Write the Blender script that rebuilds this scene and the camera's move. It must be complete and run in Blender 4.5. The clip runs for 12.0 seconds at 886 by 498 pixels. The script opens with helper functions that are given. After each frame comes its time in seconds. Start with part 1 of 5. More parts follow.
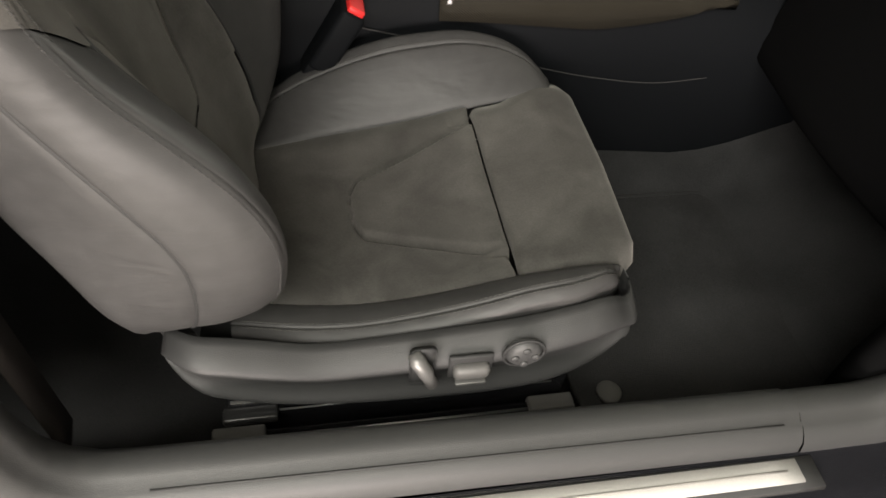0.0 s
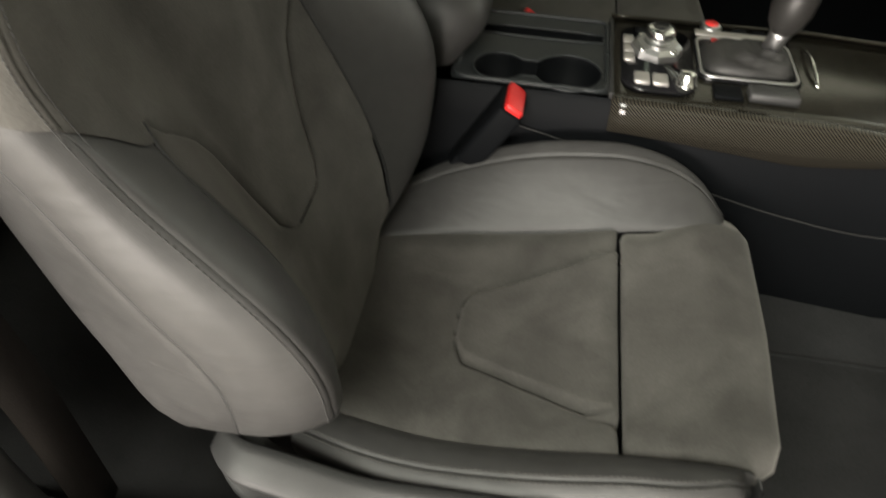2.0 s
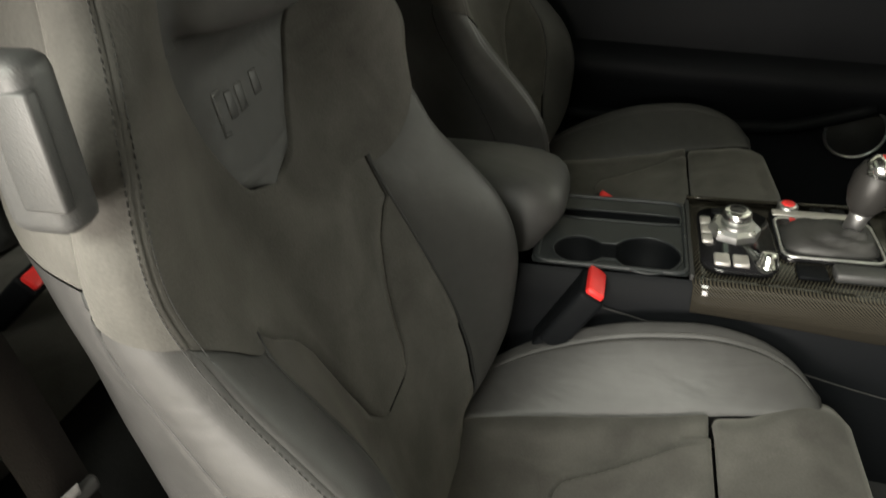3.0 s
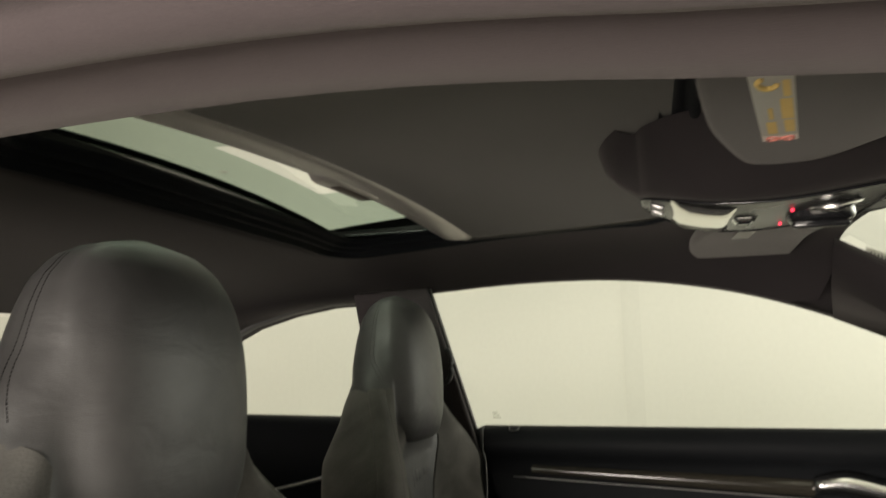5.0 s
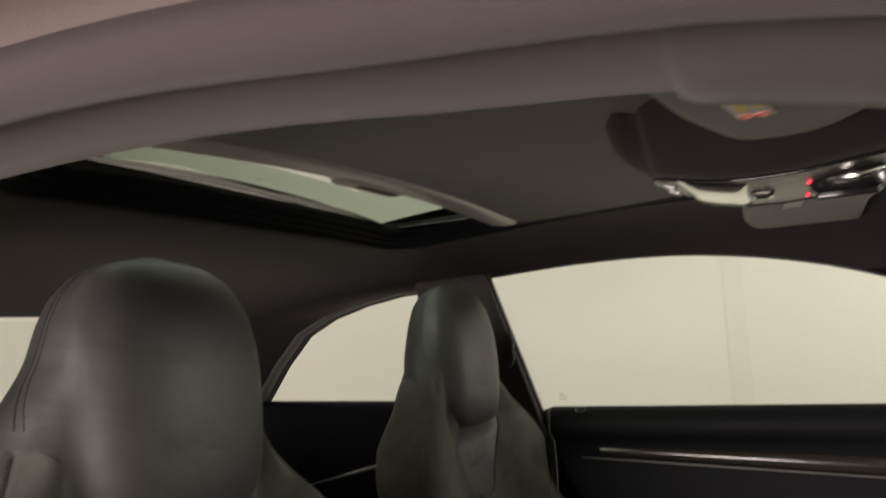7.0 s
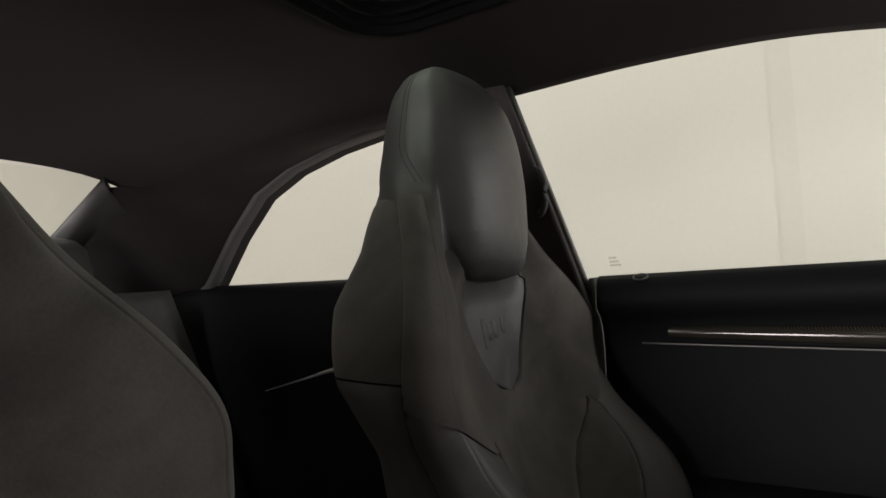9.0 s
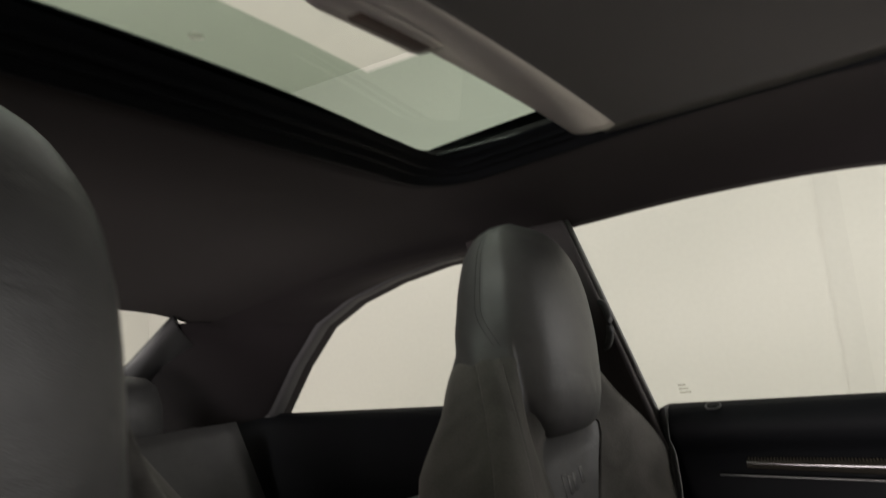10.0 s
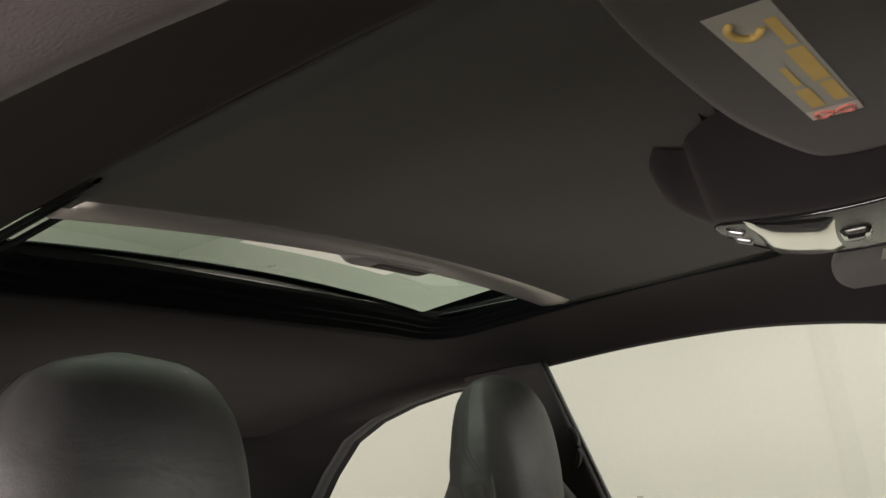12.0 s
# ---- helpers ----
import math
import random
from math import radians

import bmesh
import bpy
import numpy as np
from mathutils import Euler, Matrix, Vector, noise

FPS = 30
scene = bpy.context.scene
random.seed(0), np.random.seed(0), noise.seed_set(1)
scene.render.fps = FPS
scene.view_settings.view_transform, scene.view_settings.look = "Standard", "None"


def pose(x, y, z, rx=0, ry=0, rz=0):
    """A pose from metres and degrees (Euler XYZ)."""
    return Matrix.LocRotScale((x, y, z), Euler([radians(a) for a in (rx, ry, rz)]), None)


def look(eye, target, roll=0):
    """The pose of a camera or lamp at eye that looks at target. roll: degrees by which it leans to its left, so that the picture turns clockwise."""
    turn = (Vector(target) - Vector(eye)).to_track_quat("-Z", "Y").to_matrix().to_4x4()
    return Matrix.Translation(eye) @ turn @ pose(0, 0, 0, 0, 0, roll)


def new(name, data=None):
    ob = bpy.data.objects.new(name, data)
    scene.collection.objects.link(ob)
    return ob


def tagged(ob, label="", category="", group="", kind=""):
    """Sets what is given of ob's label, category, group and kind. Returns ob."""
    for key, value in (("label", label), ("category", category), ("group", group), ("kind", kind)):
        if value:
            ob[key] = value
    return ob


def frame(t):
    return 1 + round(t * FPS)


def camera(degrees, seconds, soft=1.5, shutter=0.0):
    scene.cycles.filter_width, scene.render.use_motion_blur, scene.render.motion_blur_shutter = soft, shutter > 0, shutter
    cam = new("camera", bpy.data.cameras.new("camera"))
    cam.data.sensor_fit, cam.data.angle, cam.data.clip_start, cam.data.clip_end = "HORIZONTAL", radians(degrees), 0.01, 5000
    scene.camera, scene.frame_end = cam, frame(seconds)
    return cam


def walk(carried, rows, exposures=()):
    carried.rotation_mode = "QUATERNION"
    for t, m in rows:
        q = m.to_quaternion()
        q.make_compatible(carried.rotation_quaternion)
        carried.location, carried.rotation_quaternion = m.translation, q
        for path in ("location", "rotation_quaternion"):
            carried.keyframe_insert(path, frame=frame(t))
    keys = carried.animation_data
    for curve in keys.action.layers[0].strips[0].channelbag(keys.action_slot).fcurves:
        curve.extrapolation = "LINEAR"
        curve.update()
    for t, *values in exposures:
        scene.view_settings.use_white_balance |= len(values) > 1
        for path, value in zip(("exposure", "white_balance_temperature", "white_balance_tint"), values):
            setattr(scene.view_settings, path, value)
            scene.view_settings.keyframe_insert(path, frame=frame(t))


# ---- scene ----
cam = camera(63.5, 12.0, 1.5, 0.4)
PATH = [
    (0, (0.155, -0.984, 1.116), (0.491, 0.325, -0.358), 6.8),
    (0.5, (0.222, -0.927, 1.109), (0.481, 0.308, -0.442), 8.0),
    (1, (0.26, -0.9, 1.103), (0.393, 0.351, -0.452), 6.7),
    (1.5, (0.265, -0.883, 1.101), (0.283, 0.416, -0.419), 6.5),
    (2, (0.243, -0.867, 1.109), (0.046, 0.546, -0.292), 2.4),
    (2.5, (0.229, -0.858, 1.13), (-0.113, 0.671, -0.113), -0.2),
    (2.7, (0.229, -0.856, 1.135), (-0.166, 0.717, -0.034), -1.3),
    (4.3, (0.25, -0.953, 1.203), (-0.252, 0.952, 0.859), -3.3),
    (4.5, (0.295, -0.948, 1.186), (-0.242, 0.972, 1.052), -2.7),
    (4.7, (0.333, -0.931, 1.182), (-0.23, 0.987, 1.263), -2.3),
    (4.9, (0.365, -0.903, 1.18), (-0.207, 1.0, 1.409), -1.3),
    (5, (0.38, -0.903, 1.174), (-0.192, 0.992, 1.46), -1.1),
    (5.5, (0.462, -0.898, 1.151), (-0.094, 0.968, 1.606), -1.6),
    (6, (0.52, -0.885, 1.137), (-0.093, 0.952, 1.636), -2.3),
    (6.5, (0.553, -0.873, 1.136), (-0.183, 0.934, 1.577), -2.9),
    (7, (0.498, -0.874, 1.189), (-0.364, 0.915, 1.422), -3.4),
    (7.5, (0.365, -0.814, 1.192), (-0.52, 0.979, 1.218), -2.9),
    (7.7, (0.317, -0.705, 1.145), (-0.56, 1.093, 1.153), -2.0),
    (9.3, (0.279, -0.417, 1.027), (-0.643, 1.356, 1.12), -4.6),
    (9.5, (0.243, -0.406, 1.059), (-0.681, 1.364, 1.176), -5.4),
    (9.9, (0.263, -0.444, 1.119), (-0.709, 1.286, 1.374), -5.9),
    (10, (0.274, -0.473, 1.131), (-0.704, 1.248, 1.41), -6.0),
    (10.2, (0.3, -0.532, 1.153), (-0.7, 1.169, 1.481), -5.8),
    (10.5, (0.351, -0.619, 1.192), (-0.647, 1.062, 1.613), -5.8),
    (11, (0.444, -0.689, 1.197), (-0.539, 0.976, 1.708), -5.6),
    (11.5, (0.482, -0.737, 1.177), (-0.493, 0.927, 1.706), -5.9),
    (11.8, (0.492, -0.729, 1.181), (-0.511, 0.924, 1.692), -5.8),
    (12, (0.481, -0.733, 1.178), (-0.505, 0.928, 1.699), -6.1),
]
walk(cam, [(t, look(eye, target, roll)) for t, eye, target, roll in PATH], [
    (0.0, -0.04, 6600, 7), (1.2, 0.02, 6600, 7), (2.3, 0.24, 6600, 1), (2.7, 0.28, 6600, 0), (4.3, 0.42, 6550, 0), (4.7, 0.34, 6600, 2), (5.5, 0.12, 6850, 3),
    (6.5, 0.08, 6450, 12), (7.5, 0.0, 6950, 7), (9.3, 0.06, 6250, 13), (12.0, 0.1, 6350, 8)])

# ---- light ----
world = bpy.data.worlds.new("world")
world.use_nodes = True
scene.world = world
world.node_tree.nodes["Background"].inputs[0].default_value = (0.9, 0.88, 0.8, 1)
world.node_tree.nodes["Background"].inputs[1].default_value = 0.016


def area_lamp(name, place, target, sx, sy, power, colour):
    data = bpy.data.lights.new(name, "AREA")
    data.shape, data.size, data.size_y, data.energy, data.color = "RECTANGLE", sx, sy, power, colour
    ob = new(name, data)
    ob.matrix_world = look(place, target)
    return ob


WARM = (1.0, 0.965, 0.9)
# unseen fill lamps added overhead; the third hangs free beside the car
area_lamp("overhead_fill_lamp", (-0.9, 0.9, 2.93), (-0.9, 0.9, 0), 0.7, 2.4, 10, WARM)
area_lamp("overhead_fill_lamp", (2.4, 1.9, 2.93), (2.4, 1.9, 0), 0.9, 2.4, 8, WARM)
area_lamp("overhead_fill_lamp", (-0.65, -2.4, 2.5), (-0.1, -0.4, 0.7), 2.0, 0.9, 125, WARM)
# added fill lamp ahead of the car, brightening the seat fronts through the windscreen
area_lamp("front_fill_lamp", (3.4, 2.1, 1.65), (0, 0.2, 1.0), 2.0, 1.2, 68, WARM)
# unseen fill lamp added low beside the car, shining in at the open door
area_lamp("side_fill_lamp", (-0.5, -3.4, 0.75), (-0.15, 0, 0.9), 1.7, 1.0, 185, (1.0, 0.885, 0.845))

# ---- materials ----


def material(name, colour, rough=0.6, metal=0.0, scale=60.0, vary=0.25, bump=0.15, big=4.0, spec=0.5, sheen=0.0, fine=None):
    """A node material: grain at a fine and a coarse scale drives colour, gloss and relief."""
    m = bpy.data.materials.new(name)
    m.use_nodes = True
    nt = m.node_tree
    b = nt.nodes["Principled BSDF"]
    tc = nt.nodes.new("ShaderNodeTexCoord")
    n1, n2 = nt.nodes.new("ShaderNodeTexNoise"), nt.nodes.new("ShaderNodeTexNoise")
    n1.inputs["Scale"].default_value, n1.inputs["Detail"].default_value = scale, 3
    n2.inputs["Scale"].default_value, n2.inputs["Detail"].default_value = big, 4
    for n in (n1, n2):
        nt.links.new(tc.outputs["Object"], n.inputs["Vector"])
    mix = nt.nodes.new("ShaderNodeMath")
    mix.operation = "MULTIPLY_ADD"
    mix.inputs[1].default_value = 0.45
    nt.links.new(n1.outputs["Fac"], mix.inputs[0])
    half = nt.nodes.new("ShaderNodeMath")
    half.operation = "MULTIPLY"
    half.inputs[1].default_value = 0.55
    nt.links.new(n2.outputs["Fac"], half.inputs[0])
    nt.links.new(half.outputs[0], mix.inputs[2])
    ramp = nt.nodes.new("ShaderNodeValToRGB")
    ramp.color_ramp.elements[0].position, ramp.color_ramp.elements[1].position = 0.3, 0.7
    ramp.color_ramp.elements[0].color = (*[c * (1 - vary) for c in colour], 1)
    ramp.color_ramp.elements[1].color = (*[min(1, c * (1 + vary)) for c in colour], 1)
    nt.links.new(mix.outputs[0], ramp.inputs[0])
    nt.links.new(ramp.outputs[0], b.inputs["Base Color"])
    rr = nt.nodes.new("ShaderNodeMapRange")
    rr.inputs["To Min"].default_value, rr.inputs["To Max"].default_value = max(0, rough - 0.08), min(1, rough + 0.08)
    nt.links.new(n2.outputs["Fac"], rr.inputs["Value"])
    nt.links.new(rr.outputs[0], b.inputs["Roughness"])
    b.inputs["Metallic"].default_value = metal
    b.inputs["Specular IOR Level"].default_value = spec
    if sheen:
        b.inputs["Sheen Weight"].default_value, b.inputs["Sheen Roughness"].default_value = sheen, 0.5
        b.inputs["Sheen Tint"].default_value = (0.9, 0.86, 0.8, 1)
    if bump:
        bp = nt.nodes.new("ShaderNodeBump")
        bp.inputs["Strength"].default_value, bp.inputs["Distance"].default_value = bump, 0.001
        src = n1
        if fine == "leather":
            src = nt.nodes.new("ShaderNodeTexVoronoi")
            src.inputs["Scale"].default_value = 900
            nt.links.new(tc.outputs["Object"], src.inputs["Vector"])
        nt.links.new(src.outputs[0], bp.inputs["Height"])
        nt.links.new(bp.outputs[0], b.inputs["Normal"])
    return m


def suede_material():
    """Brushed suede: the nap lies lighter or darker in soft patches."""
    m = material("grey_suede", (0.06, 0.0575, 0.053), 0.95, scale=420, vary=0.22, bump=0.3, big=30, spec=0.15, sheen=0.22)
    nt = m.node_tree
    b = nt.nodes["Principled BSDF"]
    tc = nt.nodes.new("ShaderNodeTexCoord")
    n = nt.nodes.new("ShaderNodeTexNoise")
    n.inputs["Scale"].default_value, n.inputs["Detail"].default_value, n.inputs["Distortion"].default_value = 10, 5, 0.9
    nt.links.new(tc.outputs["Object"], n.inputs["Vector"])
    r = nt.nodes.new("ShaderNodeMapRange")
    r.inputs["From Min"].default_value, r.inputs["From Max"].default_value = 0.33, 0.69
    r.inputs["To Min"].default_value, r.inputs["To Max"].default_value = 0.7, 1.3
    nt.links.new(n.outputs["Fac"], r.inputs["Value"])
    mul = nt.nodes.new("ShaderNodeVectorMath")
    mul.operation = "SCALE"
    src = b.inputs["Base Color"].links[0].from_socket
    nt.links.new(src, mul.inputs[0])
    nt.links.new(r.outputs[0], mul.inputs["Scale"])
    nt.links.new(mul.outputs[0], b.inputs["Base Color"])
    return m


def leather_material():
    """Fine-grained leather with soft stretch wrinkles."""
    m = material("black_leather", (0.042, 0.041, 0.0405), 0.5, scale=60, vary=0.18, bump=0.1, big=8, spec=0.38, fine="leather")
    nt = m.node_tree
    b = nt.nodes["Principled BSDF"]
    fine = b.inputs["Normal"].links[0].from_node
    tc = nt.nodes.new("ShaderNodeTexCoord")
    mp = nt.nodes.new("ShaderNodeMapping")
    mp.inputs["Rotation"].default_value = (0.5, 0.3, 0.4)
    mp.inputs["Scale"].default_value = (7, 16, 24)
    nt.links.new(tc.outputs["Object"], mp.inputs["Vector"])
    n = nt.nodes.new("ShaderNodeTexNoise")
    n.inputs["Scale"].default_value, n.inputs["Detail"].default_value, n.inputs["Distortion"].default_value = 1.0, 3, 0.6
    nt.links.new(mp.outputs[0], n.inputs["Vector"])
    soft = nt.nodes.new("ShaderNodeBump")
    soft.inputs["Strength"].default_value, soft.inputs["Distance"].default_value = 0.3, 0.006
    nt.links.new(n.outputs["Fac"], soft.inputs["Height"])
    nt.links.new(soft.outputs[0], fine.inputs["Normal"])
    return m


LEATHER = leather_material()
SUEDE = suede_material()
PLASTIC = material("dark_plastic", (0.045, 0.045, 0.045), 0.5, scale=900, vary=0.1, bump=0.25, big=5)
TRAY = material("blue_black_plastic", (0.022, 0.0245, 0.026), 0.48, scale=900, vary=0.12, bump=0.25, big=5, spec=0.4)
KNOB = material("worn_knob_leather", (0.022, 0.021, 0.02), 0.42, scale=700, vary=0.2, bump=0.15, big=8, spec=0.4)
SWITCH = material("satin_grey_switch", (0.17, 0.167, 0.162), 0.42, 0.5, scale=500, vary=0.08, bump=0.05)
CAPGREY = material("grey_plastic_cap", (0.085, 0.083, 0.08), 0.5, scale=900, vary=0.12, bump=0.2)
COVER = material("grained_seat_plastic", (0.03, 0.03, 0.03), 0.5, scale=900, vary=0.12, bump=0.25, big=5, spec=0.4)
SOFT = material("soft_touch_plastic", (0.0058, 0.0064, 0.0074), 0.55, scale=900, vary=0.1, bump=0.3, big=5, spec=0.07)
# near-black without gloss: the shade under the dashboard is put into this colour
DASH = material("shaded_black_plastic", (0.004, 0.004, 0.0042), 0.85, scale=900, vary=0.1, bump=0.3, big=5, spec=0.02)
GLOSS = material("gloss_black", (0.01, 0.01, 0.011), 0.12, vary=0.1, bump=0)
PANEL = material("semi_gloss_black", (0.02, 0.02, 0.02), 0.26, vary=0.1, bump=0)
VISOR = material("visor_cloth", (0.033, 0.032, 0.031), 0.9, scale=1300, vary=0.2, bump=0.3, big=6, spec=0.2, sheen=0.1)
LINER = material("black_headliner", (0.0125, 0.0108, 0.0113), 0.95, scale=1200, vary=0.25, bump=0.3, big=6, spec=0.1, sheen=0.06)
OUTER = material("grey_brown_trim", (0.22, 0.18, 0.18), 0.7, scale=900, vary=0.12, bump=0.2, big=4, spec=0.3)
RAIL = material("dark_rail_cloth", (0.043, 0.035, 0.0365), 0.9, scale=1200, vary=0.2, bump=0.3, big=6, spec=0.15, sheen=0.1)
SHADE = material("sunshade_cloth", (0.035, 0.037, 0.034), 0.9, scale=1500, vary=0.2, bump=0.4, big=5, spec=0.2, sheen=0.1)
CARPET = material("black_carpet", (0.029, 0.029, 0.0295), 1.0, scale=700, vary=0.5, bump=0.9, big=7, spec=0.05, sheen=0.05)
WEBBING = material("belt_webbing", (0.022, 0.0185, 0.017), 0.85, scale=500, vary=0.3, bump=0.4, big=12, spec=0.25)
PLATE = material("brushed_plate", (0.56, 0.545, 0.52), 0.62, metal=0.3, scale=500, vary=0.08, bump=0.08, big=9)
PILLAR = material("dark_pillar_cloth", (0.036, 0.031, 0.032), 0.9, scale=1200, vary=0.2, bump=0.3, big=6, spec=0.15, sheen=0.08)
RUBBER = material("black_rubber", (0.018, 0.018, 0.018), 0.7, scale=300, vary=0.2, bump=0.1)
CHROME = material("brushed_chrome", (0.75, 0.75, 0.74), 0.22, 1.0, scale=400, vary=0.05, bump=0.02)
SATIN = material("satin_aluminium", (0.5, 0.5, 0.5), 0.4, 1.0, scale=500, vary=0.08, bump=0.05)
BARGREY = material("grey_aluminium", (0.45, 0.43, 0.41), 0.4, 0.6, scale=500, vary=0.08, bump=0.05)
HANDLE = material("brown_plastic", (0.07, 0.052, 0.043), 0.5, scale=700, vary=0.1, bump=0.1)
RED = material("red_plastic", (0.75, 0.03, 0.03), 0.4, vary=0.1, bump=0.05)
THREAD = material("grey_thread", (0.09, 0.088, 0.083), 0.8, scale=900, vary=0.2, bump=0.2)
DARKTHREAD = material("dark_thread", (0.03, 0.029, 0.028), 0.8, scale=900, vary=0.2, bump=0.2)
LABEL = material("silver_label", (0.27, 0.27, 0.24), 0.5, vary=0.06, bump=0.05)
YELLOW = material("yellow_print", (0.45, 0.32, 0.1), 0.6, vary=0.1, bump=0)
REDPRINT = material("red_print", (0.4, 0.14, 0.11), 0.6, vary=0.1, bump=0)
WHITEPRINT = material("white_print", (0.5, 0.44, 0.4), 0.6, vary=0.1, bump=0)
WALL = material("cream_wall_paint", (0.585, 0.576, 0.536), 0.8, scale=40, vary=0.03, bump=0.05, big=0.6)
WALLSTRIP = material("cream_strip_paint", (0.562, 0.553, 0.515), 0.8, scale=40, vary=0.03, bump=0.05, big=0.6)
CEIL = material("white_ceiling_paint", (0.7, 0.72, 0.66), 0.9, scale=40, vary=0.03, bump=0.05, big=0.6)
CONCRETE = material("pale_concrete", (0.62, 0.58, 0.54), 0.7, scale=30, vary=0.15, bump=0.1, big=1.5)
PAINT = material("black_car_paint", (0.012, 0.012, 0.014), 0.15, vary=0.1, bump=0)
LENS = material("clear_lamp_lens", (0.92, 0.9, 0.85), 0.1, 0.95, vary=0.04, bump=0.02)


def glass_material(name, tint, gloss=6.0):
    m = bpy.data.materials.new(name)
    m.use_nodes = True
    nt = m.node_tree
    nt.nodes.remove(nt.nodes["Principled BSDF"])
    out = nt.nodes["Material Output"]
    tr, gl, mx, lw, pw = (nt.nodes.new("ShaderNode" + k) for k in ("BsdfTransparent", "BsdfGlossy", "MixShader", "LayerWeight", "Math"))
    tr.inputs[0].default_value = (*tint, 1)
    gl.inputs["Roughness"].default_value = 0.02
    lw.inputs["Blend"].default_value = 0.5
    pw.operation, pw.inputs[1].default_value = "POWER", gloss
    nt.links.new(lw.outputs["Facing"], pw.inputs[0])
    nt.links.new(pw.outputs[0], mx.inputs[0])
    nt.links.new(tr.outputs[0], mx.inputs[1])
    nt.links.new(gl.outputs[0], mx.inputs[2])
    nt.links.new(mx.outputs[0], out.inputs[0])
    return m


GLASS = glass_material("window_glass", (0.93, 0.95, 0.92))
ROOFGLASS = glass_material("tinted_roof_glass", (0.47, 0.56, 0.49))
ETCH = glass_material("etched_glass", (0.86, 0.86, 0.84), 8.0)


def light_material(name, colour, power):
    m = bpy.data.materials.new(name)
    m.use_nodes = True
    b = m.node_tree.nodes["Principled BSDF"]
    b.inputs["Base Color"].default_value = (*colour, 1)
    b.inputs["Emission Color"].default_value = (*colour, 1)
    b.inputs["Emission Strength"].default_value = power
    return m


REDLIGHT = light_material("red_glow", (1.0, 0.03, 0.08), 0.8)


def carbon_material():
    m = material("carbon_weave", (0.05, 0.045, 0.035), 0.14, vary=0.2, bump=0)
    nt = m.node_tree
    b = nt.nodes["Principled BSDF"]
    tc, wv, mp = (nt.nodes.new("ShaderNode" + k) for k in ("TexCoord", "TexWave", "Mapping"))
    mp.inputs["Rotation"].default_value = (0.7, 0.6, 0.8)
    wv.inputs["Scale"].default_value = 130
    ramp = nt.nodes.new("ShaderNodeValToRGB")
    ramp.color_ramp.elements[0].color, ramp.color_ramp.elements[1].color = (0.006, 0.006, 0.0055, 1), (0.042, 0.037, 0.028, 1)
    nt.links.new(tc.outputs["Object"], mp.inputs[0])
    nt.links.new(mp.outputs[0], wv.inputs[0])
    nt.links.new(wv.outputs["Fac"], ramp.inputs[0])
    nt.links.new(ramp.outputs[0], b.inputs["Base Color"])
    return m


CARBON = carbon_material()

# ---- mesh helpers ----


def part(name, bm, mat, parent=None, label="", smooth=True, fix=True):
    """Links a bmesh as one mesh object, under parent if one is given."""
    if fix:
        bmesh.ops.recalc_face_normals(bm, faces=bm.faces)
    me = bpy.data.meshes.new(name)
    bm.to_mesh(me)
    bm.free()
    me.materials.append(mat)
    if smooth:
        me.polygons.foreach_set("use_smooth", [True] * len(me.polygons))
    ob = new(name, me)
    if parent is not None:
        ob.parent = parent
    if label:
        ob["label"] = label
    return ob


def thing(name, label, category, group="", place=(0, 0, 0)):
    ob = new(name)
    ob.empty_display_size = 0.05
    return tagged(ob, label, category, group)


def setting(ob, label, category):
    return tagged(ob, label, category, kind="structure")


def interp(table, v):
    xs, ys = zip(*table)
    return float(np.interp(v, xs, ys))


def smooth_interp(table, v):
    """Cubic (monotone-free) interpolation through a short table."""
    xs, ys = np.array(table, float).T
    v = float(np.clip(v, xs[0], xs[-1]))
    k = int(np.clip(np.searchsorted(xs, v) - 1, 0, len(xs) - 2))
    d = np.gradient(ys, xs)
    h = xs[k + 1] - xs[k]
    t = (v - xs[k]) / h
    return float((2 * t**3 - 3 * t**2 + 1) * ys[k] + (t**3 - 2 * t**2 + t) * h * d[k] + (3 * t**2 - 2 * t**3) * ys[k + 1] + (t**3 - t**2) * h * d[k + 1])


def grid(rows, closed_u=False, caps=False, bm=None):
    """A sheet of quads through rows of points."""
    bm = bm or bmesh.new()
    vs = [[bm.verts.new(p) for p in row] for row in rows]
    for a, b in zip(vs, vs[1:]):
        n = len(a)
        for k in range(n if closed_u else n - 1):
            quad = (a[k], a[(k + 1) % n], b[(k + 1) % n], b[k])
            try:
                bm.faces.new(quad)
            except ValueError:
                pass
    if caps:
        bm.faces.new(vs[0])
        bm.faces.new(vs[-1])
    return bm


def solid(bm, thick):
    """Gives a sheet thickness, away from its normals."""
    bmesh.ops.recalc_face_normals(bm, faces=bm.faces)
    bmesh.ops.solidify(bm, geom=bm.faces, thickness=thick)
    return bm


def box(x0, x1, y0, y1, z0, z1, r=0.005, seg=2, bm=None):
    """A box with rounded edges."""
    own = bmesh.new()
    bmesh.ops.create_cube(own, size=1)
    for v in own.verts:
        v.co = Vector(((x0 + x1) / 2 + v.co.x * (x1 - x0), (y0 + y1) / 2 + v.co.y * (y1 - y0), (z0 + z1) / 2 + v.co.z * (z1 - z0)))
    if r:
        bmesh.ops.bevel(own, geom=own.edges, offset=r, segments=seg, affect="EDGES", profile=0.5)
    return own if bm is None else joined(bm, own)


def joined(bm, other):
    me = bpy.data.meshes.new("tmp")
    other.to_mesh(me)
    other.free()
    bm.from_mesh(me)
    bpy.data.meshes.remove(me)
    return bm


